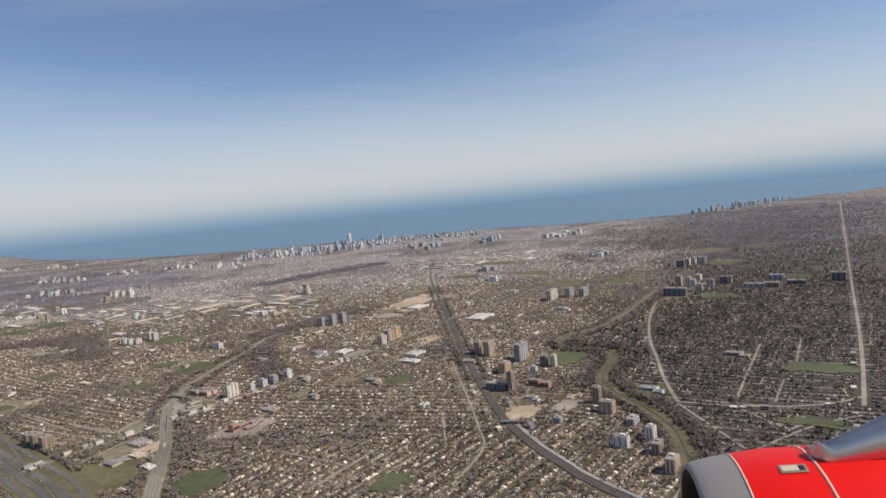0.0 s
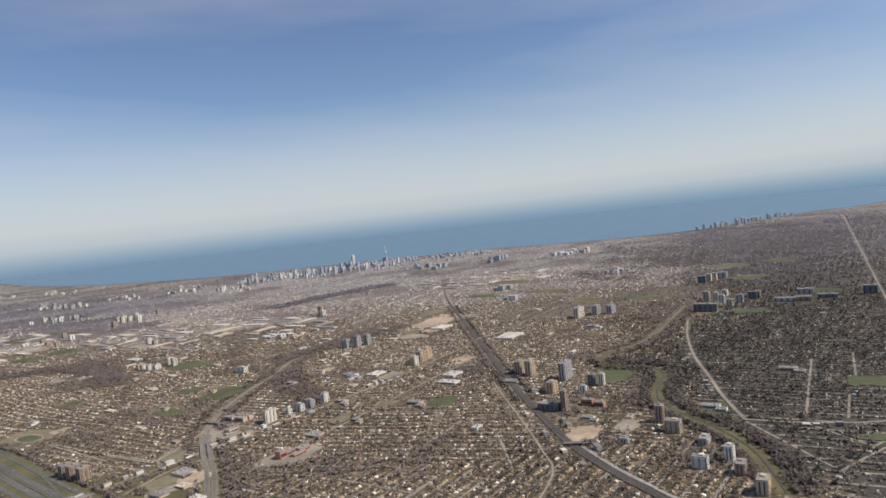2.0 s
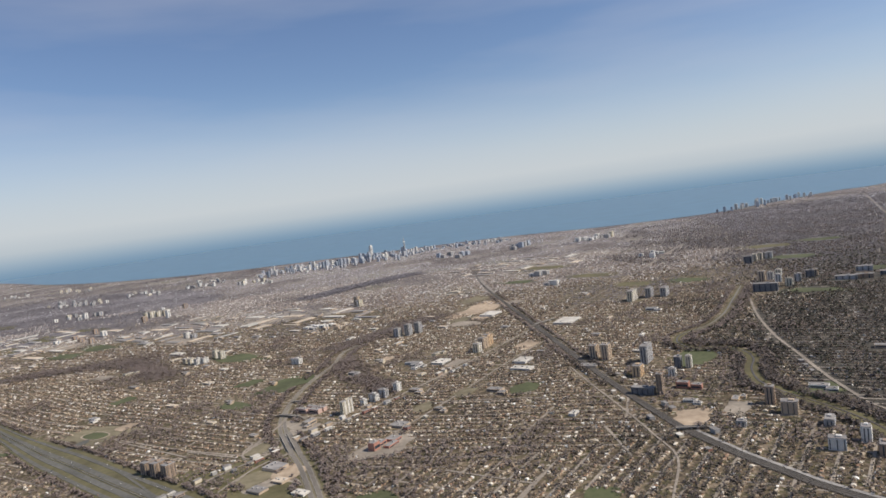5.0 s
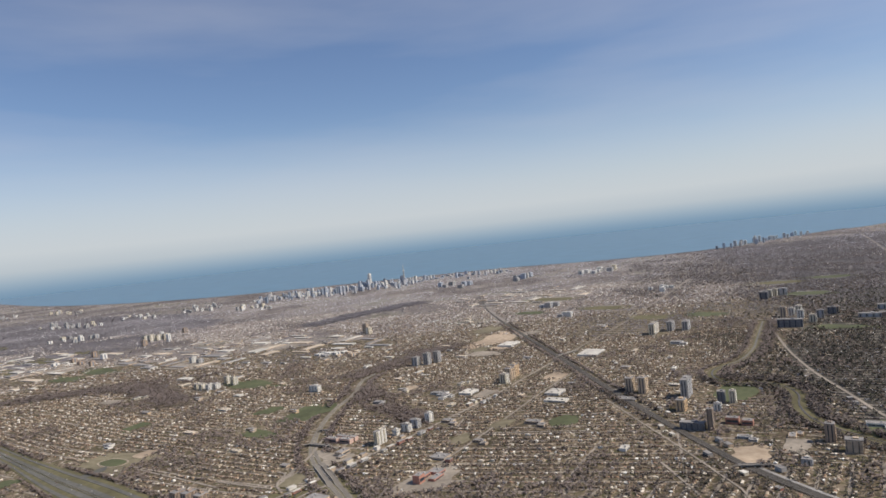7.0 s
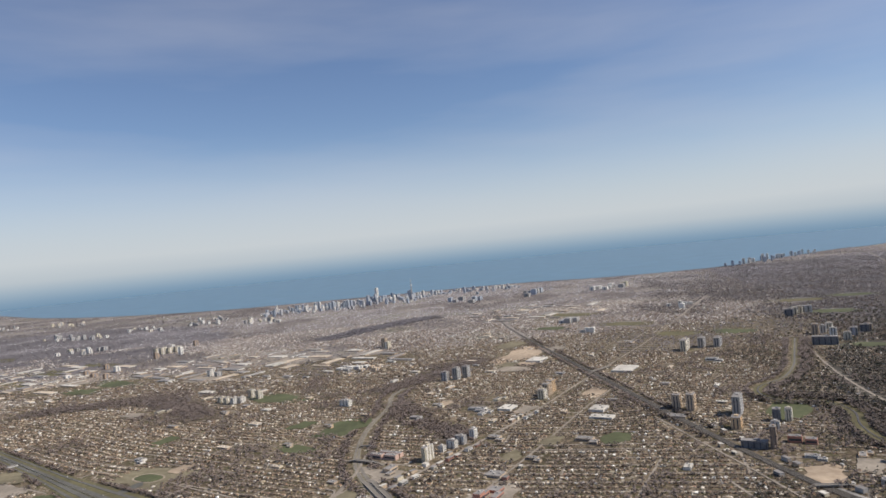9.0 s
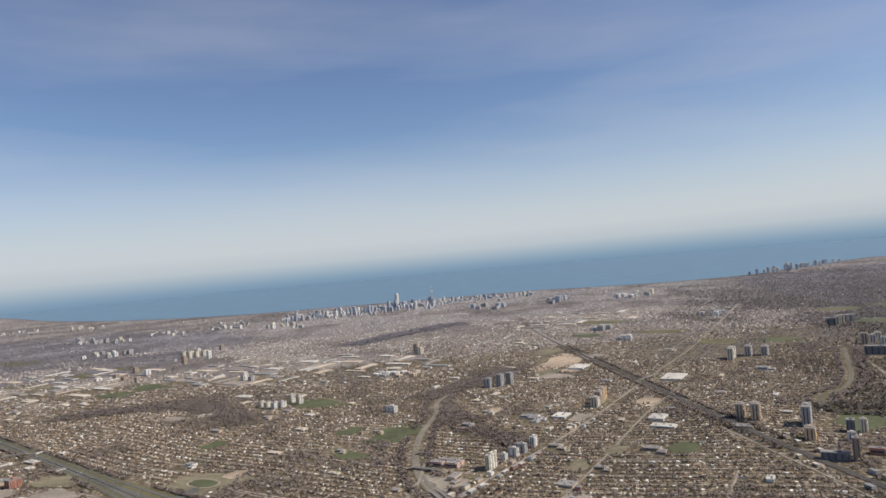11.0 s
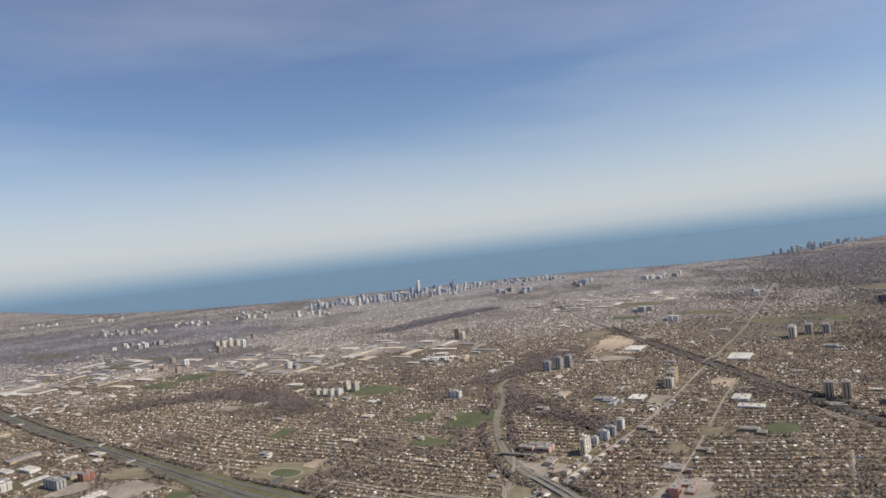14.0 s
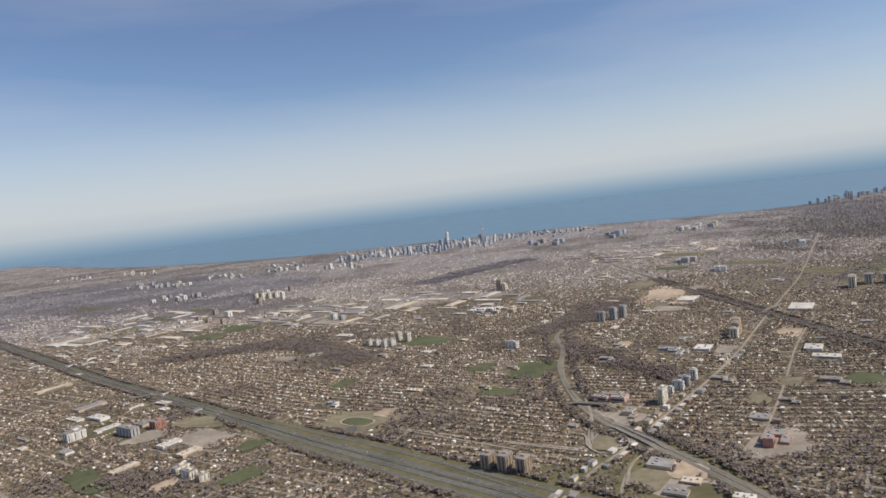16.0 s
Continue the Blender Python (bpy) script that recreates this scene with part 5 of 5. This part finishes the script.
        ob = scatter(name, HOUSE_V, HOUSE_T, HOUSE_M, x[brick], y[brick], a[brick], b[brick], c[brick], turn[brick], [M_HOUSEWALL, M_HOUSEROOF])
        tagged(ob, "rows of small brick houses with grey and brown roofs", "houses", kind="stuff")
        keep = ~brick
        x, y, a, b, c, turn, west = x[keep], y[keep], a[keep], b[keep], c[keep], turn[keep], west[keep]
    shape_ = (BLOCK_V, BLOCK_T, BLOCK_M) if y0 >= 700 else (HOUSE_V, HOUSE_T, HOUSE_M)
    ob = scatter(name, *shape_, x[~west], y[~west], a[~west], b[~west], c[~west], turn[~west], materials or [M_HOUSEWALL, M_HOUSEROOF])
    tagged(ob, label, "houses", kind="stuff")
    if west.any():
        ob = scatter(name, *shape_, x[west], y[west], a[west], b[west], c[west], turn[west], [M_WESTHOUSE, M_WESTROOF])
        tagged(ob, "rows of houses with dimmed colours under old trees", "houses", kind="stuff")
    return every


def tree_shape(seed, shards):
    """A bare tree: a three-sided trunk and a loose crown of twig sprays with gaps between them."""
    r = np.random.default_rng(seed)
    v = [(0.06, 0, 0), (-0.03, 0.05, 0), (-0.03, -0.05, 0), (0, 0, 0.75)]
    t = [(0, 1, 3), (1, 2, 3), (2, 0, 3)]
    for i in range(shards):
        a, rad = 6.28 * i / shards + r.uniform(-0.4, 0.4), r.uniform(0.12, 0.36)
        c = np.array([rad * math.cos(a), rad * math.sin(a), r.uniform(0.42, 0.85)])
        k = len(v)
        for j in range(3):
            b = a + 2.1 * j + r.uniform(-0.3, 0.3)
            v.append(tuple(c + 0.26 * np.array([math.cos(b), math.sin(b), 0]) + np.array([0, 0, r.normal(0, 0.14)])))
        t.append((k, k + 1, k + 2))
    return np.array(v), np.array(t)


def trees(x, y, size, name, label, seed, shards=7, material=None, flat=1.0):
    r = np.random.default_rng(seed)
    v, t = tree_shape(seed, shards)
    n = len(x)
    s = size * r.uniform(0.6, 1.35, n)
    ob = scatter(name, v, t, np.zeros(len(t)), x, y, s, s, s * flat * r.uniform(0.8, 1.2, n), r.uniform(0, 6.28, n), [material or M_BARE])
    return tagged(ob, label, "trees", kind="stuff")


def strewn(y0, y1, count, seed):
    r = np.random.default_rng(seed)
    y = np.sqrt(r.uniform(y0 ** 2, y1 ** 2, count))
    x = r.uniform(-0.80, 0.74, count) * y + r.uniform(-125, 25, count)
    return x, y


def on_street(x, y, half=0.6):
    """True on the carriageway of a local street."""
    out = np.zeros(len(x), bool)
    d = district(x, y)
    for which, grid in TURNS.items():
        g_, v_ = radians(grid), radians(grid - 90)
        s, q = x * math.cos(v_) + y * math.sin(v_), x * math.cos(g_) + y * math.sin(g_)
        m = (q - bend(s, q) + 3.45) % 6.9 - 3.45
        out |= (d == which) & (np.abs(m) < half)
    return out


def street_grid(y0, y1, street, width, name):
    """Local streets as short pieces of asphalt that stop at parks, woods and main roads."""
    span, piece = 1.9 * y1, 9.0
    rows_v = []
    for which, grid in TURNS.items():
        for kind in (0, 1):
            S, Q = np.meshgrid(np.arange(-span, span, piece if kind == 0 else 52.0), np.arange(-span, span, street))
            s, q = S.ravel(), Q.ravel()
            if kind == 0:
                ends = [(s + ds * piece, q + bend(s + ds * piece, q) + dq * width / 2) for ds, dq in ((0, -1), (1, -1), (1, 1), (0, 1))]
            else:
                s = s - 23 * np.floor(q / 55) + 26
                ends = [(s + ds * width / 2, q + dq * street + bend(s, q)) for ds, dq in ((-1, 0), (1, 0), (1, 1), (-1, 1))]
            corners = [to_world(a, b, grid) for a, b in ends]
            x, y = sum(c[0] for c in corners) / 4, sum(c[1] for c in corners) / 4
            keep = np.flatnonzero(in_plan(x, y, y0, y1))
            keep = keep[district(x[keep], y[keep]) == which]
            keep = keep[free(x[keep], y[keep], -0.5) & ~wooded(x[keep], y[keep])]
            z = 0.020 + 0.004 * (2 * which + kind)
            rows_v.append(np.stack([np.stack([c[0][keep], c[1][keep], np.full(len(keep), z)], -1) for c in corners], 1).reshape(-1, 3))
    v = np.concatenate(rows_v)
    base = np.arange(len(v) // 4)[:, None] * 4
    t = np.concatenate([base + (0, 1, 2), base + (0, 2, 3)])
    return tagged(big_mesh(name, v, t, None, [M_STREET]), "pale worn asphalt residential streets", "streets", kind="stuff")


rb = np.random.default_rng(61)
placed = 0
while placed < 36:
    x, y = rb.uniform(-210, 70), rb.uniform(215, 440)
    if not free(np.array([x]), np.array([y]), 3.5)[0] or wooded(np.array([x]), np.array([y]))[0] or beyond_river(np.array([x]), np.array([y]))[0]:
        continue
    roof_ = [M_TANROOF, M_WHITEROOF, M_GREYROOF, M_TANROOF][rb.integers(4)]
    warehouse(x, y, rb.uniform(2.4, 6.5), rb.uniform(1.6, 3.2), rb.uniform(0.5, 0.9), V if rb.random() < 0.6 else GRID, ["tan", "cream", "white", "orange"][rb.integers(4)], roof_, "low flat-roofed commercial building among houses")
    placed += 1

street_grid(95, 640, 6.9, 0.8, "residential_streets")
hx, hy = house_rows(95, 400, 6.9, 0.92, 0.72, "house_rows", "rows of small brick houses with grey and brown roofs", 11)
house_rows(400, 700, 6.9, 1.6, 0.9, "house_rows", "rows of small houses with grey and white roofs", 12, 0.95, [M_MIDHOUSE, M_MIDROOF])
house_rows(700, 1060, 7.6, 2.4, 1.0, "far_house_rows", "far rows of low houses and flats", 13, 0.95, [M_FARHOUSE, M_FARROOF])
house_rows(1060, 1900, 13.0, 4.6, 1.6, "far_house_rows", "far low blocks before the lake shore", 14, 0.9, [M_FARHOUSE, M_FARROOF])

kinds_ = [house(WALLS["brown"], M_GREYROOF, "small brown brick house with a grey gable roof"), house(WALLS["tan"], M_BROWNROOF, "small tan brick house with a brown gable roof"),
          house(WALLS["cream"], M_TANROOF, "small cream brick house with a weathered tan roof"), house(WALLS["red"], M_BROWNROOF, "small red brick house with a brown gable roof"),
          house(WALLS["white"], M_GREYROOF, "small white-sided house with a grey gable roof")]
pick_ = random.Random(9)
for k_, (x_, y_, a_, b_, c_, t_) in enumerate(NEAR_HOUSES):
    m_ = pose(x_, y_, 0, 0, 0, math.degrees(t_)) @ Matrix.Diagonal((a_, b_, c_, 1))
    if k_ < len(kinds_):
        kinds_[k_].matrix_basis = m_
    else:
        src_ = pick_.choice(kinds_)
        made_ = copy_thing(src_, pose(0, 0, 0))
        made_.matrix_basis = m_

# garages and sheds in the back yards
r_ = np.random.default_rng(22)
k_ = r_.random(len(hx)) < 0.5
gx, gy = hx[k_] + r_.normal(0, 0.9, k_.sum()), hy[k_] + r_.normal(0, 0.9, k_.sum())
ok_ = free(gx, gy, 0.1)
gx, gy = gx[ok_], gy[ok_]
tagged(scatter("garages", BLOCK_V, BLOCK_T, BLOCK_M, gx, gy, r_.uniform(0.25, 0.5, len(gx)), r_.uniform(0.3, 0.6, len(gx)), r_.uniform(0.3, 0.45, len(gx)), np.full(len(gx), radians(V)) + r_.normal(0, 0.1, len(gx)),
               [M_HOUSEWALL, M_HOUSEROOF]), "small garages and sheds in back yards", "garages", kind="stuff")

r_ = np.random.default_rng(21)
for rep_, many, size_ in ((0, 0.8, 0.74), (1, 0.40, 1.02)):
    k_ = r_.random(len(hx)) < many
    jx, jy = hx[k_] + r_.normal(0, 1.2, k_.sum()), hy[k_] + r_.normal(0, 1.2, k_.sum())
    ok_ = free(jx, jy, 0.2) & ~on_street(jx, jy)
    trees(jx[ok_], jy[ok_], size_, "street_trees", "bare brown street and garden trees", 31 + 7 * rep_, 7)
# near crowns beyond the river use dimmed colours as well
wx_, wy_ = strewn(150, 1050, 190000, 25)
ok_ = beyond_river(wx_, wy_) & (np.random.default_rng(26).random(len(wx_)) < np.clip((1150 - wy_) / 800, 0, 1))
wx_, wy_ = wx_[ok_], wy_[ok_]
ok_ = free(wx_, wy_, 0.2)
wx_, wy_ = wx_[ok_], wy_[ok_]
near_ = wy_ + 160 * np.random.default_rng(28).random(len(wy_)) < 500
trees(wx_[near_], wy_[near_], 1.5, "old_trees", "evergreen and bare trees in dimmed colours over old houses", 35, 6, M_CONIFER)
trees(wx_[~near_], wy_[~near_], 2.1, "old_trees", "bare brown and olive woods over far houses", 37, 6, M_WESTWOOD, 0.5)
for y0_, y1_, many_, size_, seed_ in ((390, 760, 40000, 1.3, 22), (760, 1200, 22000, 1.9, 23), (1200, 1900, 12000, 2.8, 27)):
    fx, fy = strewn(y0_, y1_, many_, seed_)
    ok_ = free(fx, fy, 0.2, y0_ < 700)
    fx, fy = fx[ok_], fy[ok_]
    z_ = zones(fx, fy, 70.0, 5) + 0.16 * np.random.default_rng(seed_).normal(0, 1, len(fx))
    deep_ = z_ < 0.42 + 0.22 * np.clip((-fx - 230) / 220, 0, 1) * np.clip((fy - 500) / 80, 0, 1)
    # brown crowns give way with distance to the haze-tinted ones
    if y0_ < 500:
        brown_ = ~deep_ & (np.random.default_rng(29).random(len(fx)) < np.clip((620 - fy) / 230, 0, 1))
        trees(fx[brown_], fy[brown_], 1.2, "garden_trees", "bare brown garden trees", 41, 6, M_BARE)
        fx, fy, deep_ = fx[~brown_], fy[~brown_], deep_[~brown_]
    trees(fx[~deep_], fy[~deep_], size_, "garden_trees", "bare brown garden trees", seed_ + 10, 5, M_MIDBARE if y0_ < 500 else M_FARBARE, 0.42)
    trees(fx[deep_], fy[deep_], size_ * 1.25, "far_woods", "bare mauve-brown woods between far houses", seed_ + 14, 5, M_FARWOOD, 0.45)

cx_, cy_ = strewn(420, 1500, 90000, 47)
ok_ = (zones(cx_, cy_, 70.0, 5) + 0.04 * np.random.default_rng(48).normal(0, 1, len(cx_)) < 0.39 + 0.13 * np.clip((-cx_ - 230) / 220, 0, 1) * np.clip((cy_ - 500) / 80, 0, 1)) & free(cx_, cy_, 0.2)
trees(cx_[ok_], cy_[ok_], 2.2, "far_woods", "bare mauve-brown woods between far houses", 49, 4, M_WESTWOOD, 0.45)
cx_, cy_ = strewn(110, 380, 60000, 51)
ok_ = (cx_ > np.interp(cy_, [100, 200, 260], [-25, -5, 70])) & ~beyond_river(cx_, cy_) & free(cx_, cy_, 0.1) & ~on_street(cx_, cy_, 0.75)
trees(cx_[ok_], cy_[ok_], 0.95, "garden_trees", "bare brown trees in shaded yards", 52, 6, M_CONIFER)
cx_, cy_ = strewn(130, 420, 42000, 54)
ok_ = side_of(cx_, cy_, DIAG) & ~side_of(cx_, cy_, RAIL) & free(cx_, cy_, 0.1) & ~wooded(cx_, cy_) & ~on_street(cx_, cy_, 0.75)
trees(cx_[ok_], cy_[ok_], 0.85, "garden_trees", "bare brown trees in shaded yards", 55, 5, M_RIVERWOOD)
cx_, cy_ = strewn(100, 430, 70000, 44)
ok_ = (zones(cx_, cy_, 24.0, 15) + 0.05 * np.random.default_rng(45).normal(0, 1, len(cx_)) < 0.335) & free(cx_, cy_, 0.2)
trees(cx_[ok_], cy_[ok_], 1.25, "garden_trees", "clumps of bare brown trees between houses", 46, 7, M_VALLEY)

cx_, cy_ = strewn(150, 420, 60000, 57)
ok_ = (cx_ < -150) & ~side_of(cx_, cy_, H401) & free(cx_, cy_, 0.1)
ok_ &= np.random.default_rng(58).random(len(cx_)) < 0.25 + 0.75 * (zones(cx_, cy_, 30.0, 59) > 0.5)
trees(cx_[ok_], cy_[ok_], 1.05, "garden_trees", "bare brown trees beside workshops and houses", 60, 6, M_VALLEY)

# woods: strewn along each belt
rw = np.random.default_rng(24)
bx, by = [], []
for line, half in WOODS:
    steps = np.linalg.norm(np.diff(line, axis=0), axis=1)
    pick = rw.choice(len(steps), int(steps.sum() * 2 * half * 1.3), p=steps / steps.sum())
    s_ = rw.random(len(pick))[:, None]
    base = line[pick] * (1 - s_) + line[pick + 1] * s_
    ang_, rad_ = rw.uniform(0, 6.28, len(pick)), half * np.sqrt(rw.random(len(pick))) * rw.uniform(0.6, 1.35, len(pick)) * (0.55 + 0.9 * zones(base[:, 0], base[:, 1], 14.0, 53))
    bx.append(base[:, 0] + rad_ * np.cos(ang_)), by.append(base[:, 1] + rad_ * np.sin(ang_))
bx, by = np.concatenate(bx), np.concatenate(by)
ok_ = free(bx, by, -1.5)
bx, by = bx[ok_], by[ok_]
vale_ = (by < 285) & (bx > -10)
trees(bx[vale_], by[vale_], 1.4, "woods", "dense bare brown woods in the valley", 34, 7, M_RIVERWOOD)
side_ = (by < 330) & (bx <= -10)
trees(bx[side_], by[side_], 1.15, "woods", "bare brown trees along the motorways", 39, 7, M_VALLEY)
mid_ = ((by >= 330) | ((by >= 285) & (bx > -10))) & (by < 540)
trees(bx[mid_], by[mid_], 1.35, "woods", "belt of bare brown woods between houses", 38, 7, M_VALLEY, 0.7)
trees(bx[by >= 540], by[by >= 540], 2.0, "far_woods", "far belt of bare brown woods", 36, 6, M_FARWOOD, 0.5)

# ---- cars on the motorway ----


def car(body, label):
    ob = thing("car", 0, 0)
    bm = bmesh.new()
    add_box(bm, 0, 0, 0.04, 0.62, 0.25, 0.10, 0.02)
    part("body", bm, body, ob)
    bm = bmesh.new()
    add_box(bm, -0.03, 0, 0.14, 0.34, 0.21, 0.07, 0.02)
    part("cabin", bm, M_GLASS, ob)
    return tagged(ob, label, "car", "cars on the motorway")


paints = [car(WALLS["white"], "white car on the motorway"), car(WALLS["dark"], "dark car on the motorway"), car(WALLS["grey"], "silver-grey car on the motorway"), car(WALLS["red"], "red car on the motorway")]
rc = random.Random(5)
slots = []
for lane in (-6.7, -5.9, -3.6, -2.7, -1.8, -0.2, 0.75, 1.7, 5.0, 5.8):
    L = offsets(H401, lane * np.interp(H401[:, 1], *WIDENS)[:, None])
    for i in range(4, len(L) - 20, 3):
        if rc.random() < 0.42:
            d = L[i + 1] - L[i]
            slots.append((*(L[i] + d * rc.random()), math.degrees(math.atan2(d[1], d[0])) + (180 if lane > -1.0 else 0)))
rc.shuffle(slots)
for i, (x, y, a) in enumerate(slots[:380]):
    src = paints[rc.choice((0, 0, 0, 0, 1, 2, 2, 3))]
    if i < 4:
        paints[i].matrix_basis = pose(x, y, 0.23, 0, 0, a)
    else:
        copy_thing(src, pose(x, y, 0.23, 0, 0, a))

# ---- the aircraft's engine, as it hangs beside the window when the flight begins ----
M_RED = surface("red_cowl_paint", [(0.76, 0.008, 0.004), (0.82, 0.011, 0.005)], 3.0, 0.45, 0.8, strength=0.14)
M_RED.node_tree.nodes["Principled BSDF"].inputs["Specular IOR Level"].default_value = 0.22
M_LIP = surface("bare_lip_metal", [(0.28, 0.265, 0.24), (0.36, 0.34, 0.31)], 6.0, 0.5, 1.0, metal=0.2, strength=0.2)
M_SILVER = surface("silver_fairing", [(0.50, 0.48, 0.45), (0.66, 0.63, 0.59)], 9.0, 0.24, 2.0, metal=0.92, strength=0.45)
M_DUCT = surface("dark_intake_duct", [(0.012, 0.012, 0.013), (0.022, 0.022, 0.024)], 5.0, 0.7, 1.0)
M_SEAM = surface("cream_seal_strip", [(0.58, 0.47, 0.35), (0.66, 0.55, 0.42)], 5.0, 0.5, 1.0, strength=0.15)
METRE = 0.12
seat = pose(0, 0, 71.0, 90 - 4.99, 5.41, 0) @ Matrix.Scale(METRE, 4)
axis = Vector((math.cos(0.211) * math.cos(0.131), math.sin(0.131), math.sin(0.211) * math.cos(0.131)))
up_ = (Vector((0, 1, 0)) - axis * axis.y).normalized()
nac_turn = Matrix((up_.cross(axis), up_, axis)).transposed().to_4x4()
nac = seat @ Matrix.Translation((1.725, -2.146, -3.565)) @ nac_turn


def turned(name, prof, material, parent, label="", sides=72):
    bm = bmesh.new()
    spun(bm, prof, sides)
    bmesh.ops.recalc_face_normals(bm, faces=bm.faces)
    ob = part(name, bm, material, parent, label)
    ob.matrix_basis = nac
    return ob


engine = new("jet_engine")
turned("intake_lip", [(0.917, -0.234), (0.935, -0.238), (0.950, -0.215), (0.962, -0.175), (0.976, -0.10), (0.988, -0.003)], M_LIP, engine, "bare grey metal intake lip")
turned("intake_duct", [(0.917, -0.2335), (0.900, -0.215), (0.886, -0.16), (0.87, 0.0), (0.86, 0.3), (0.84, 0.8), (0.02, 0.8)], M_DUCT, engine, "dark intake duct")
turned("seal_strip", [(0.987, -0.004), (0.993, -0.003), (0.993, 0.006), (0.987, 0.007)], M_SEAM, engine)
turned("front_cowl", [(0.988, 0.006), (1.0, 0.1), (1.008, 0.2), (1.008, 0.360)], M_RED, engine)
turned("seal_strip", [(1.0, 0.359), (1.012, 0.360), (1.012, 0.372), (1.0, 0.373)], M_SEAM, engine)
turned("rear_cowl", [(1.006, 0.373), (1.01, 0.6), (0.99, 1.1), (0.9, 1.7), (0.8, 2.1), (0.2, 2.1)], M_RED, engine)


def on_cowl(angle, along, out=1.0):
    return nac @ Vector((out * math.cos(angle), out * math.sin(angle), along))


def cowl_patch(name, a0, a1, s0, s1, out, material, parent, label=""):
    """A small panel that follows the cowl's curve."""
    vs, fs, k = [], [], 6
    for i in range(k + 1):
        a = a0 + (a1 - a0) * i / k
        vs += [on_cowl(a, s0, out), on_cowl(a, s1, out), on_cowl(a, s0, out - 0.02), on_cowl(a, s1, out - 0.02)]
    for i in range(k):
        j = 4 * i
        fs += [(j, j + 1, j + 5, j + 4), (j, j + 4, j + 6, j + 2), (j + 1, j + 3, j + 7, j + 5)]
    return mesh_ob(name, vs, fs, material, parent, label)


HATCH_A, HATCH_S = 1.745, 0.245
M_VENT = surface("worn_vent_metal", [(0.27, 0.235, 0.18), (0.36, 0.31, 0.24)], 9.0, 0.55, 2.0, metal=0.3, strength=0.4)
frame_ = cowl_patch("vent_frame", HATCH_A - 0.041, HATCH_A + 0.041, HATCH_S - 0.066, HATCH_S + 0.066, 1.012, M_VENT, engine, "recessed metal vent frame")
cowl_patch("vent_plate", HATCH_A - 0.0268, HATCH_A + 0.0268, HATCH_S - 0.056, HATCH_S + 0.024, 1.015, M_SEAM, frame_)
cowl_patch("vent_hole", HATCH_A - 0.0223, HATCH_A + 0.0223, HATCH_S + 0.027, HATCH_S + 0.052, 1.016, M_DUCT, frame_)

# silver fairing of the pylon, running back from the cowl's top
stations = [((1426, 795), 3.53, 0.012), ((1434, 799), 3.48, 0.032), ((1446, 804), 3.44, 0.054), ((1459, 808), 3.41, 0.074), ((1480, 803), 3.395, 0.083), ((1500, 797), 3.385, 0.092), ((1530, 788), 3.375, 0.104), ((1568, 776), 3.36, 0.122), ((1660, 745), 3.32, 0.156)]
bm = bmesh.new()
loops_ = []
for (px, py), dist, rad in stations:
    c = Vector(((px - 784) / 1161 * dist, (441 - py) / 1161 * dist, -dist))
    loops_.append([bm.verts.new(seat @ (c + Vector((0.25 * rad * math.sin(a), rad * math.cos(a), 0.45 * rad * math.sin(a))))) for a in [i * math.pi / 12 for i in range(24)]])
for la, lb in zip(loops_, loops_[1:]):
    for i in range(24):
        bm.faces.new((la[i], la[(i + 1) % 24], lb[(i + 1) % 24], lb[i])).smooth = True
bm.faces.new(loops_[0])
bmesh.ops.recalc_face_normals(bm, faces=bm.faces)
part("pylon_fairing", bm, M_SILVER, engine, "polished silver pylon fairing")
tagged(engine, "red jet engine with a grey intake lip and silver pylon", "jet engine")
